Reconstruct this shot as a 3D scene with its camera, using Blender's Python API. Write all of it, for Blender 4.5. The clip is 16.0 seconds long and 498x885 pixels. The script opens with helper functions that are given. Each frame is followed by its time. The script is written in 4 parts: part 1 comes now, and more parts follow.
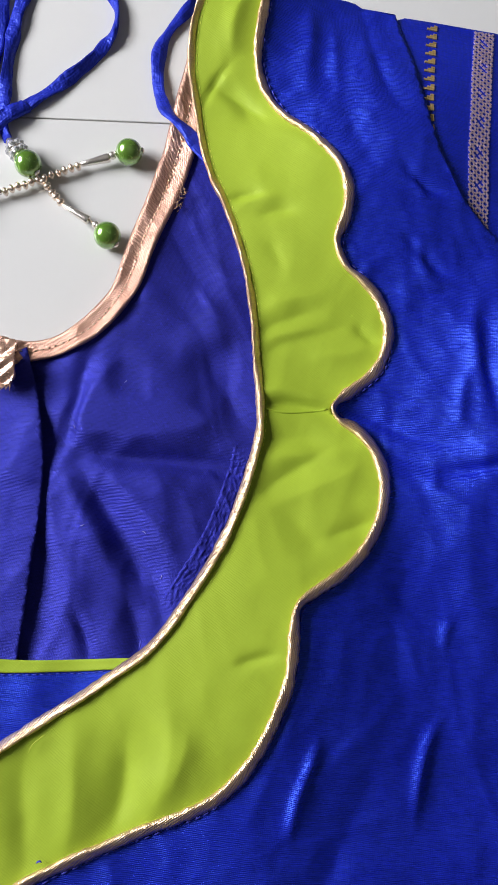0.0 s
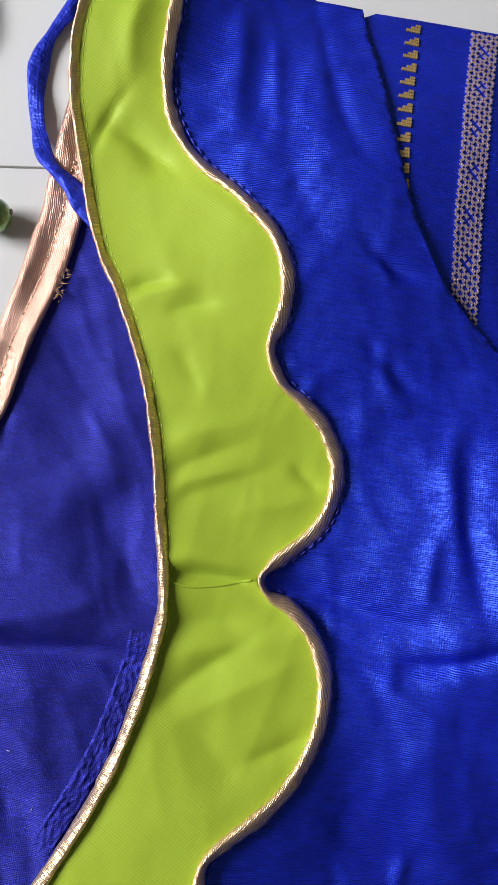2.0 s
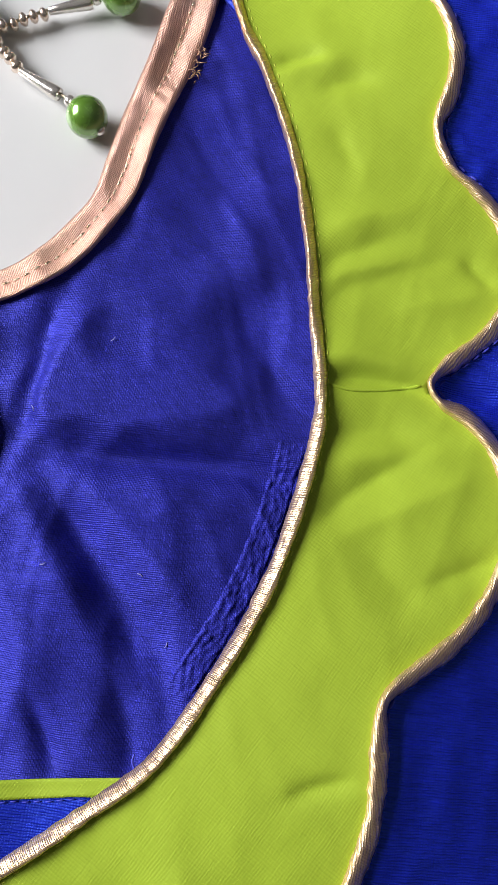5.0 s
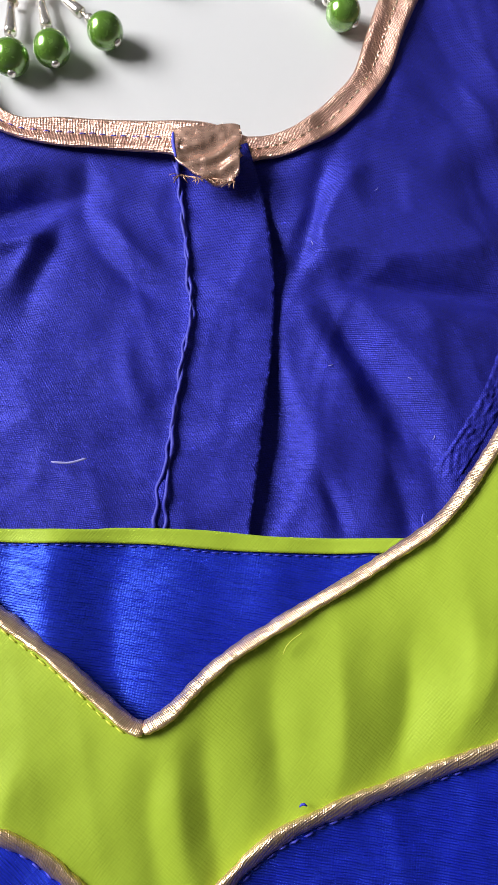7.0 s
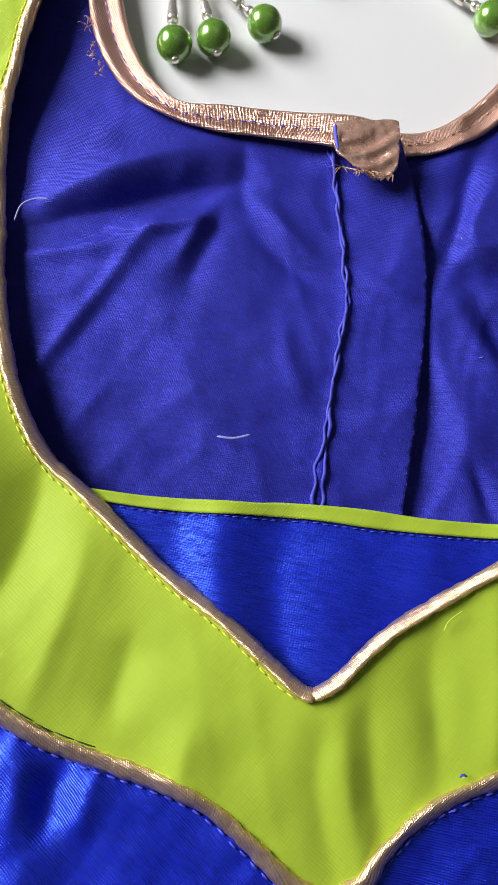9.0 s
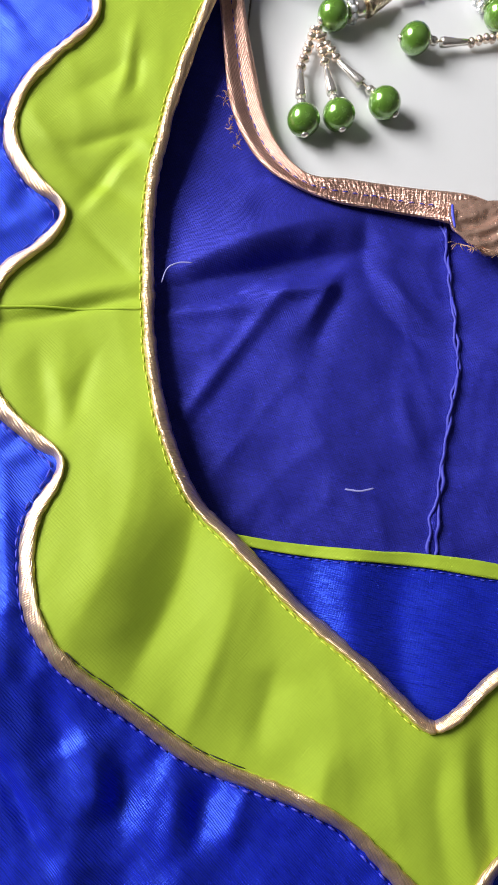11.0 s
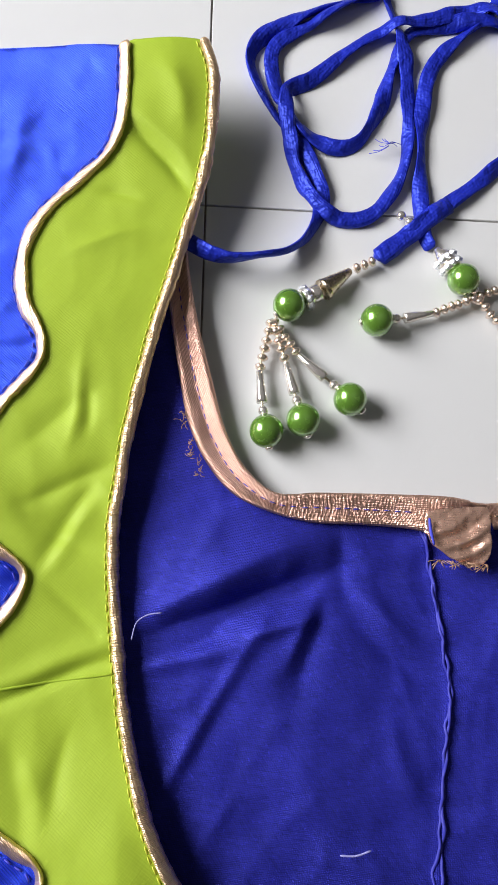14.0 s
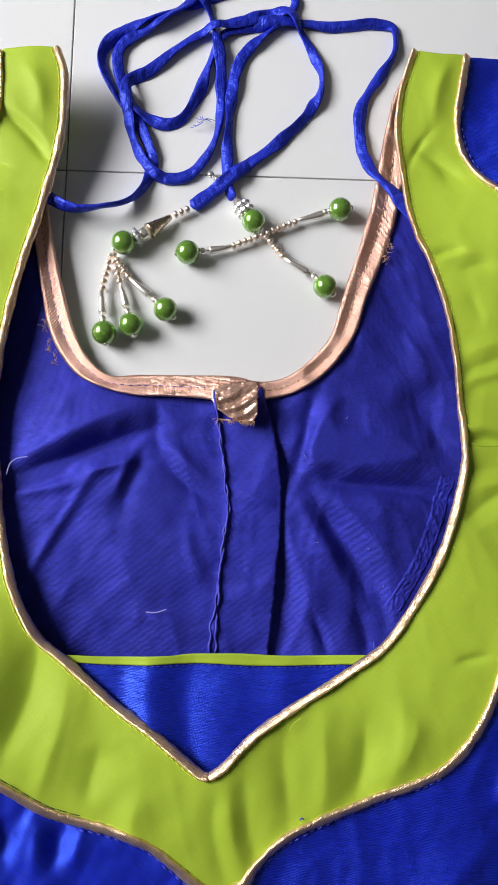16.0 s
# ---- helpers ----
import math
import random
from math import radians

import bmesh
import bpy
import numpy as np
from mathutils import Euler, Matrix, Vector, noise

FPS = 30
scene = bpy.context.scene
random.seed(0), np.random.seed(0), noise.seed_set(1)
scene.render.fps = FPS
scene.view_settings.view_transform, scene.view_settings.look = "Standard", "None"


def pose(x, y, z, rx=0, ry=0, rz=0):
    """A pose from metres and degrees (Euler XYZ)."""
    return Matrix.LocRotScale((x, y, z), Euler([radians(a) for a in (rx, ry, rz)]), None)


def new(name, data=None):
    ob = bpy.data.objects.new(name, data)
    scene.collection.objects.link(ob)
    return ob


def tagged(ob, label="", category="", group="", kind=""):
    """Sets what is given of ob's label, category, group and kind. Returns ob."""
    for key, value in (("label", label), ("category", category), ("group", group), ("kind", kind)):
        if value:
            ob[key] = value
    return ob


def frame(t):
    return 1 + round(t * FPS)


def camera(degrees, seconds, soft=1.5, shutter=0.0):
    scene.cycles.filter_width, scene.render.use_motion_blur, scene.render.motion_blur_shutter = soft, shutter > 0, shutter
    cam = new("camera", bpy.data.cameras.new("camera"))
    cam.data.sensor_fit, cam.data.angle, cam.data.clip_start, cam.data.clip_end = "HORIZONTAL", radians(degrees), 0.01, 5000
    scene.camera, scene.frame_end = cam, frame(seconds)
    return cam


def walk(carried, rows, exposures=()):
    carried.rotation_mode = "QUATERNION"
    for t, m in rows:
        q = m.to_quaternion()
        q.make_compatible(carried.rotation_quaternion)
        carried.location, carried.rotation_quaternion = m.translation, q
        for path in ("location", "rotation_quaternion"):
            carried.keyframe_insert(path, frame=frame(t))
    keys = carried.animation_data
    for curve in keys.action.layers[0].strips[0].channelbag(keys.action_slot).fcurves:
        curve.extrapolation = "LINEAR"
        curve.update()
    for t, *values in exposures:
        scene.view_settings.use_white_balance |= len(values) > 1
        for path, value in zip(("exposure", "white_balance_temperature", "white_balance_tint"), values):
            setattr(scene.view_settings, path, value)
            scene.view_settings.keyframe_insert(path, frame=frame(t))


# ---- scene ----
cam = camera(37.52, 16.0)
# seconds, place in metres, turn in degrees
PATH = [
    (0.0, 0.09038, -0.04814, 0.25788, 13.320, -4.624, 3.239),
    (0.5, 0.10803, -0.02097, 0.23368, 9.744, -4.267, 3.130),
    (1.0, 0.10742, -0.00120, 0.22049, 7.581, -4.384, 3.391),
    (1.5, 0.12095, 0.00854, 0.21379, 8.397, -3.529, 2.878),
    (2.0, 0.11714, 0.03961, 0.20987, 6.716, -4.386, 3.543),
    (2.5, 0.10856, 0.05819, 0.19648, 6.908, -3.826, 4.904),
    (3.0, 0.10881, 0.07043, 0.19560, 7.314, -3.821, 4.811),
    (3.2, 0.10671, 0.07509, 0.18970, 6.479, -3.974, 5.370),
    (5.3, 0.07370, -0.03815, 0.16978, 11.457, -5.542, 3.730),
    (5.5, 0.06643, -0.04553, 0.17061, 11.508, -6.038, 4.000),
    (6.0, 0.05647, -0.06596, 0.17372, 12.530, -4.420, 4.694),
    (6.5, 0.04627, -0.07685, 0.17916, 12.934, -2.886, 4.031),
    (7.0, 0.02508, -0.08553, 0.18044, 13.562, -3.977, 4.931),
    (7.5, 0.02259, -0.09158, 0.17943, 13.891, -3.291, 4.554),
    (8.0, 0.01342, -0.09504, 0.17951, 14.041, -3.399, 4.911),
    (8.5, 0.00016, -0.09506, 0.18089, 13.425, -4.395, 5.801),
    (8.7, -0.00651, -0.09651, 0.18067, 13.599, -4.808, 6.573),
    (10.8, -0.05191, -0.09347, 0.20251, 12.520, -5.900, 9.303),
    (11.0, -0.05689, -0.09072, 0.20059, 12.474, -6.761, 9.418),
    (11.5, -0.06581, -0.08119, 0.20219, 11.904, -6.837, 10.182),
    (12.0, -0.07071, -0.07062, 0.20604, 11.588, -3.535, 8.062),
    (12.5, -0.06913, -0.05346, 0.21547, 12.567, -2.656, 6.599),
    (13.0, -0.06669, -0.02913, 0.21726, 12.949, -3.360, 5.940),
    (13.5, -0.06009, -0.01051, 0.21371, 12.867, -3.644, 5.739),
    (14.0, -0.05845, 0.00625, 0.21357, 12.962, -4.521, 4.838),
    (14.5, -0.04803, 0.00282, 0.21380, 13.411, -4.664, 4.199),
    (15.0, -0.01896, -0.00372, 0.22247, 12.807, -5.151, 3.288),
    (15.5, -0.00623, -0.01433, 0.24944, 11.110, -5.545, 4.404),
    (16.0, 0.00980, -0.03457, 0.30034, 9.929, -3.143, 4.151),
]
EXPOSURES = [(0.0, 0.05), (3.2, 0.0), (5.4, 0.15), (8.6, 0.22), (10.9, 0.15), (12.0, -0.12), (13.0, -0.17), (14.0, -0.06), (15.2, 0.02), (16.0, 0.03)]
walk(cam, [(row[0], pose(*row[1:])) for row in PATH], EXPOSURES)

# ---- light: daylight from a window beside the garment ----
GRID_TURN = radians(3.9)          # the tiles and the room lie slightly askew to the garment
CORNER = Vector((-0.0664, 0.1336, 0.0))

world = bpy.data.worlds.new("world")
scene.world = world
world.use_nodes = True
sky = world.node_tree.nodes.new("ShaderNodeTexSky")
sky.sky_type, sky.sun_disc = "NISHITA", False
sky.sun_elevation, sky.sun_rotation = radians(40), radians(120)
world.node_tree.links.new(sky.outputs[0], world.node_tree.nodes["Background"].inputs[0])
world.node_tree.nodes["Background"].inputs[1].default_value = 0.1

ROOM_W, ROOM_E, ROOM_S, ROOM_N, ROOM_H = -0.85, 3.2, -2.6, 2.6, 2.9
WIN_Y0, WIN_Y1, WIN_Z0, WIN_Z1 = -0.20, 0.68, 0.34, 1.14


def room_matrix(x=0.0, y=0.0, z=0.0):
    return Matrix.Translation(CORNER) @ Matrix.Rotation(GRID_TURN, 4, "Z") @ Matrix.Translation((x, y, z))


lamp = bpy.data.lights.new("window_light", "AREA")
lamp.shape, lamp.size, lamp.size_y = "RECTANGLE", WIN_Y1 - WIN_Y0 - 0.1, WIN_Z1 - WIN_Z0 - 0.1
lamp.energy, lamp.color = 43.0, (1.0, 0.972, 1.0)
lamp_ob = new("window_light", lamp)
lamp_ob.matrix_world = room_matrix(ROOM_W - 0.1, (WIN_Y0 + WIN_Y1) / 2, (WIN_Z0 + WIN_Z1) / 2) @ Euler((radians(90), 0, radians(-90))).to_matrix().to_4x4()


# ---- materials ----
def material(name, colour, rough=0.5, metal=0.0, vary=0.15, vary_scale=60.0, bump=0.0, bump_scale=400.0,
             weave=None, weave_depth=0.3, weave_tint=0.12, uv=False, sheen=0.0, sheen_tint=(1, 1, 1), coat=0.0,
             crumple=0.0, crumple_scale=90.0, random_piece=0.0, specular=0.5, speckle=0.0, gloss_tint=(1, 1, 1), ior=1.5, rough_vary=0.25):
    """A node material: colour varied at two scales, relief from grain, weave and crumple."""
    m = bpy.data.materials.new(name)
    m.use_nodes = True
    nt = m.node_tree
    N, L = nt.nodes, nt.links
    b = N["Principled BSDF"]
    b.inputs["Roughness"].default_value = rough
    b.inputs["Metallic"].default_value = metal
    b.inputs["Sheen Weight"].default_value = sheen
    b.inputs["Sheen Tint"].default_value = (*sheen_tint, 1)
    b.inputs["Sheen Roughness"].default_value = 0.4
    b.inputs["Coat Weight"].default_value = coat
    b.inputs["Coat Roughness"].default_value = 0.06
    b.inputs["Specular IOR Level"].default_value = specular
    b.inputs["IOR"].default_value = ior
    b.inputs["Specular Tint"].default_value = (*gloss_tint, 1)
    tc = N.new("ShaderNodeTexCoord")
    src = tc.outputs["UV"] if uv else tc.outputs["Object"]

    def noise_tex(scale, detail=3.0, rough_=0.55):
        n = N.new("ShaderNodeTexNoise")
        n.inputs["Scale"].default_value, n.inputs["Detail"].default_value, n.inputs["Roughness"].default_value = scale, detail, rough_
        L.new(tc.outputs["Object"], n.inputs["Vector"])
        return n.outputs["Fac"]

    def maths(op, a, c):
        n = N.new("ShaderNodeMath")
        n.operation = op
        for k, v in enumerate((a, c)):
            if isinstance(v, (int, float)):
                n.inputs[k].default_value = v
            else:
                L.new(v, n.inputs[k])
        return n.outputs[0]

    # brightness factor: broad patches, fine grain, threads
    fac = maths("MULTIPLY", maths("SUBTRACT", noise_tex(vary_scale), 0.5), 2 * vary)
    fac = maths("ADD", fac, maths("MULTIPLY", maths("SUBTRACT", noise_tex(vary_scale * 22, 2), 0.5), 0.9 * vary))
    height = None
    if weave:
        for angle, period, share in weave:
            turn = N.new("ShaderNodeMapping")
            turn.inputs["Rotation"].default_value = (0, 0, radians(angle))
            L.new(src, turn.inputs["Vector"])
            stretch = N.new("ShaderNodeMapping")
            stretch.inputs["Scale"].default_value = (1.5 / period, 0.12 / period, 0.12 / period)
            L.new(turn.outputs[0], stretch.inputs["Vector"])
            thread = N.new("ShaderNodeTexNoise")
            thread.inputs["Scale"].default_value, thread.inputs["Detail"].default_value = 1.0, 1.5
            L.new(stretch.outputs[0], thread.inputs["Vector"])
            w = N.new("ShaderNodeTexWave")
            w.inputs["Scale"].default_value = 0.31416 / period
            w.inputs["Distortion"].default_value = 3.5
            w.inputs["Detail"].default_value = 3.0
            w.inputs["Detail Scale"].default_value = 0.5
            L.new(turn.outputs[0], w.inputs["Vector"])
            both = maths("ADD", maths("MULTIPLY", w.outputs["Fac"], 0.35), maths("MULTIPLY", maths("SUBTRACT", thread.outputs["Fac"], 0.18), 1.0))
            part_h = maths("MULTIPLY", both, share)
            height = part_h if height is None else maths("ADD", height, part_h)
        fac = maths("ADD", fac, maths("MULTIPLY", maths("SUBTRACT", height, 0.5), weave_tint))
    if speckle:
        sp = maths("GREATER_THAN", noise_tex(950, 1), 0.70)
        fac = maths("ADD", fac, maths("MULTIPLY", sp, speckle))
    if random_piece:
        info = N.new("ShaderNodeObjectInfo")
        fac = maths("ADD", fac, maths("MULTIPLY", maths("SUBTRACT", info.outputs["Random"], 0.5), random_piece))
    mix = N.new("ShaderNodeVectorMath")
    mix.operation = "SCALE"
    mix.inputs[0].default_value = colour
    L.new(maths("ADD", fac, 1.0), mix.inputs["Scale"])
    L.new(mix.outputs[0], b.inputs["Base Color"])
    L.new(maths("ADD", maths("MULTIPLY", maths("SUBTRACT", noise_tex(vary_scale * 2.5), 0.5), rough_vary), rough), b.inputs["Roughness"])
    normal = None
    for h, strength, dist in ((noise_tex(crumple_scale, 2, 0.45), crumple, 0.004),
                              (noise_tex(bump_scale, 3), bump, 0.0005), (height, weave_depth if weave else 0, 0.0003)):
        if h is not None and strength:
            bp = N.new("ShaderNodeBump")
            bp.inputs["Strength"].default_value, bp.inputs["Distance"].default_value = strength, dist
            L.new(h, bp.inputs["Height"])
            if normal:
                L.new(normal, bp.inputs["Normal"])
            normal = bp.outputs[0]
    if normal:
        L.new(normal, b.inputs["Normal"])
    return m


def silk(name, angle):
    return material(name, (0.008, 0.013, 0.57), 0.48, metal=0.42, vary=0.16, vary_scale=30, weave=((angle, 0.00056, 0.83), (angle + 90, 0.0006, 0.17)),
                    weave_depth=0.95, weave_tint=1.1, crumple=0.13, crumple_scale=75, specular=1.0, gloss_tint=(0.23, 0.53, 1.0), ior=1.92)


SILK = silk("royal_blue_silk", 95)
SILK_LEFT = silk("royal_blue_silk_left_front", 128)
LINING = material("indigo_cotton_lining", (0.021, 0.023, 0.31), 0.60, metal=0.42, vary=0.22, vary_scale=45, weave=((93, 0.00045, 0.5), (-38, 0.0006, 0.3), (4, 0.0005, 0.2)),
                  weave_depth=1.0, weave_tint=1.9, crumple=0.10, crumple_scale=110, specular=0.5, speckle=0.5, gloss_tint=(0.5, 0.58, 1.0), ior=1.6)
LIME = material("lime_green_satin", (0.330, 0.458, 0.036), 0.55, vary=0.08, vary_scale=40, weave=((35, 0.0006, 0.6), (-55, 0.0007, 0.4)),
                weave_depth=0.3, weave_tint=0.15, crumple=0.10, crumple_scale=60, specular=0.28, gloss_tint=(1.0, 1.0, 0.7))
GOLD = material("gold_tissue_piping", (0.97, 0.68, 0.41), 0.36, metal=0.88, vary=0.35, vary_scale=150, weave=((14, 0.0004, 0.7), (86, 0.0006, 0.3)),
                weave_depth=1.0, weave_tint=0.8, uv=True, crumple=0.15, crumple_scale=260)
GOLD_FLAT = material("gold_tissue_edging", (0.97, 0.68, 0.42), 0.36, metal=0.88, vary=0.35, vary_scale=150, weave=((80, 0.00045, 0.65), (22, 0.0005, 0.35)),
                     weave_depth=1.0, weave_tint=0.7, uv=True, crumple=0.18, crumple_scale=220)
COPPER = material("rose_copper_tissue_binding", (0.68, 0.42, 0.325), 0.36, metal=0.92, vary=0.2, vary_scale=140, weave=((4, 0.0004, 0.5), (84, 0.0005, 0.5)),
                  weave_depth=1.0, weave_tint=0.9, uv=True, crumple=0.06, crumple_scale=230)
COPPER_FOLD = material("creased_copper_tissue", (0.90, 0.57, 0.43), 0.28, metal=0.82, vary=0.3, vary_scale=200, weave=((90, 0.0005, 0.7), (0, 0.0005, 0.3)),
                       weave_depth=0.25, weave_tint=0.25, crumple=0.12, crumple_scale=200)
CORD = material("blue_satin_cord", (0.014, 0.026, 0.42), 0.46, metal=0.25, vary=0.3, vary_scale=120, weave=((88, 0.0008, 0.6), (30, 0.0012, 0.4)), weave_depth=0.6, weave_tint=0.5,
                uv=True, specular=0.6, crumple=0.38, crumple_scale=280, gloss_tint=(0.45, 0.65, 1.0))
TILE = material("off_white_glazed_tile", (0.655, 0.668, 0.658), 0.28, vary=0.012, vary_scale=7, random_piece=0.03, rough_vary=0.03)
GROUT = material("grey_grout", (0.30, 0.26, 0.23), 0.9, vary=0.3, vary_scale=200, bump=0.4)
PEARL = material("green_pearl", (0.155, 0.335, 0.042), 0.25, metal=0.45, vary=0.12, vary_scale=220, coat=1.0)
PEARL.node_tree.nodes["Principled BSDF"].inputs["Coat IOR"].default_value = 1.85
SILVER = material("silver_plate", (0.92, 0.87, 0.80), 0.2, metal=0.85, vary=0.1, vary_scale=500)
BRASS = material("antique_gold_metal", (0.62, 0.52, 0.38), 0.28, metal=1.0, vary=0.2, vary_scale=300)
ROSE_GOLD = material("rose_gold_plate", (0.95, 0.80, 0.68), 0.22, metal=0.9, vary=0.15, vary_scale=500)
CRYSTAL = material("clear_rhinestone", (0.80, 0.82, 0.84), 0.10, metal=0.6, vary=0.1, vary_scale=900)
FRAY = material("copper_fray", (0.42, 0.26, 0.17), 0.5, metal=0.5, vary=0.3, vary_scale=500)
ZARI = material("gold_zari_thread", (0.78, 0.55, 0.22), 0.4, metal=0.7, vary=0.3, vary_scale=500, weave=((0, 0.0007, 1.0),), weave_tint=0.4)
ZARI_PALE = material("mauve_gold_zari_thread", (0.55, 0.42, 0.50), 0.45, metal=0.5, vary=0.3, vary_scale=500, weave=((0, 0.0007, 1.0),), weave_tint=0.4)
THREAD_BLUE = material("blue_thread", (0.05, 0.06, 0.55), 0.6, vary=0.15, vary_scale=400)
THREAD_LINING = material("indigo_thread", (0.030, 0.034, 0.36), 0.6, vary=0.2, vary_scale=400)
# near-black colour for the edge shadow between yoke and piping
GAP_SHADE = material("piping_gap_shade", (0.02, 0.02, 0.015), 0.7, vary=0.2, vary_scale=400)
THREAD_LIME = material("lime_thread", (0.56, 0.64, 0.06), 0.6, vary=0.15, vary_scale=400)
THREAD_PALE = material("pale_lint_thread", (0.30, 0.30, 0.62), 0.7, vary=0.15, vary_scale=400)
# greys of the added ceiling and walls, kept low to hold back fill light
CEILING = material("unseen_ceiling_grey", (0.46, 0.455, 0.44), 0.85, vary=0.03, vary_scale=3, bump=0.1, bump_scale=60)
PAINT = material("unseen_wall_grey", (0.25, 0.245, 0.235), 0.8, vary=0.03, vary_scale=3, bump=0.1, bump_scale=60)
FRAME = material("white_window_frame", (0.75, 0.75, 0.74), 0.4, vary=0.03, vary_scale=9)


# ---- geometry helpers ----
def mesh_object(name, verts, faces, mat, parent=None, label="", uvs=None, smooth=True):
    me = bpy.data.meshes.new(name)
    me.from_pydata([tuple(v) for v in verts], [], [tuple(f) for f in faces])
    if uvs is not None:
        layer = me.uv_layers.new(name="UVMap")
        idx = np.empty(len(me.loops), dtype=np.int32)
        me.loops.foreach_get("vertex_index", idx)
        layer.data.foreach_set("uv", np.asarray(uvs, dtype=np.float32)[idx].ravel())
    me.materials.append(mat)
    if smooth:
        me.shade_smooth()
    me.update()
    ob = new(name, me)
    if parent:
        ob.parent = parent
    if label:
        tagged(ob, label)
    return ob


def part(name, bm, mat, parent=None, label="", smooth=True):
    me = bpy.data.meshes.new(name)
    bm.to_mesh(me)
    bm.free()
    me.materials.append(mat)
    if smooth:
        me.shade_smooth()
    ob = new(name, me)
    if parent:
        ob.parent = parent
    if label:
        tagged(ob, label)
    return ob


def thing(name, label, category, group="", kind=""):
    return tagged(new(name), label, category, group, kind)


def spline(pts, step=0.0015):
    """A smooth line through control points, evenly stepped."""
    p = np.asarray(pts, float)
    p = np.vstack([2 * p[0] - p[1], p, 2 * p[-1] - p[-2]])
    out = []
    for i in range(1, len(p) - 2):
        a, b, c, d = p[i - 1:i + 3]
        for u in np.linspace(0, 1, 12, endpoint=False):
            out.append(0.5 * (2 * b + (c - a) * u + (2 * a - 5 * b + 4 * c - d) * u * u + (3 * b - a - 3 * c + d) * u ** 3))
    out.append(p[-2])
    out = np.array(out)
    s = np.r_[0, np.cumsum(np.linalg.norm(np.diff(out, axis=0), axis=1))]
    n = max(2, int(s[-1] / step) + 1)
    t = np.linspace(0, s[-1], n)
    return np.stack([np.interp(t, s, out[:, k]) for k in range(out.shape[1])], 1)


def offset(line, d):
    """The line moved d to its left."""
    g = np.gradient(line[:, :2], axis=0)
    g /= np.linalg.norm(g, axis=1)[:, None] + 1e-12
    return line[:, :2] + d * np.stack([-g[:, 1], g[:, 0]], 1)


def tube(line, rx, rz, sides=10, start=1.0, end=1.0, wobble=0.0, seed=0.0, pitch=160, twist=0.0, pleat=0.0):
    """A closed tube, rx wide and rz high by half, along a line in space. Gives vertices, faces, uvs."""
    g = np.gradient(line, axis=0)
    g /= np.linalg.norm(g, axis=1)[:, None] + 1e-12
    side = np.stack([g[:, 1], -g[:, 0], np.zeros(len(g))], 1)
    side /= np.linalg.norm(side, axis=1)[:, None] + 1e-12
    up = np.cross(side, g)
    s = np.r_[0, np.cumsum(np.linalg.norm(np.diff(line, axis=0), axis=1))]
    verts, uvs, faces = [], [], []
    n = len(line)
    for i in range(n):
        k = 1.0 + wobble * noise.noise((s[i] * pitch + seed, seed, 0)) if wobble else 1.0
        phi = twist * noise.noise((s[i] * 32 + seed, 4.2, seed)) if twist else 0.0
        k *= start if i == 0 else end if i == n - 1 else 1.0
        for j in range(sides + 1):
            a = 2 * math.pi * j / sides
            e, h = rx * math.cos(a), rz * math.sin(a)
            if pleat:
                q = 1 + pleat * (math.cos(3 * a + 5 * noise.noise((s[i] * 45, seed, 1.0))) + 0.8 * noise.noise((math.cos(a) * 1.5, math.sin(a) * 1.5 + seed, s[i] * 190)))
                e, h = e * q, h * q
            e, h = e * math.cos(phi) - h * math.sin(phi), e * math.sin(phi) + h * math.cos(phi)
            verts.append(line[i] + k * (e * side[i] + h * up[i]))
            uvs.append((s[i], j / sides * math.pi * (rx + rz)))
    w = sides + 1
    for i in range(n - 1):
        for j in range(sides):
            faces.append((i * w + j, i * w + j + 1, (i + 1) * w + j + 1, (i + 1) * w + j))
    faces.append(tuple(range(sides - 1, -1, -1)))
    faces.append(tuple((n - 1) * w + j for j in range(sides)))
    return verts, faces, uvs


def ribbon(a, b, height, across=8, puff=0.0006):
    """A padded band between two lines of equal length that follows a height. Gives vertices, faces, uvs."""
    verts, uvs, faces = [], [], []
    n = min(len(a), len(b))
    mid = (a[:n] + b[:n]) / 2
    s = np.r_[0, np.cumsum(np.linalg.norm(np.diff(mid, axis=0), axis=1))]
    width = np.linalg.norm(a[0] - b[0])
    for i in range(n):
        for j in range(across + 1):
            u = j / across
            q = a[i] * (1 - u) + b[i] * u
            edge = abs(2 * u - 1)
            z = height(np.array([q[0]]), np.array([q[1]]))[0] + puff * min(1.0, edge * 1.25 + 0.05) * (1.0 - 0.55 * max(0.0, edge - 0.8) / 0.2)
            verts.append((q[0], q[1], z))
            uvs.append((s[i], u * width))
    w = across + 1
    for i in range(n - 1):
        for j in range(across):
            faces.append((i * w + j, (i + 1) * w + j, (i + 1) * w + j + 1, i * w + j + 1))
    return verts, faces, uvs


def inside(poly, x, y):
    px, py = poly[:, 0], poly[:, 1]
    qx, qy = np.roll(px, -1), np.roll(py, -1)
    hit = np.zeros(x.shape, bool)
    for ax, ay, bx, by in zip(px, py, qx, qy):
        if ay != by:
            c = (ay > y) != (by > y)
            hit ^= c & (x < (bx - ax) * (y - ay) / (by - ay) + ax)
    return hit


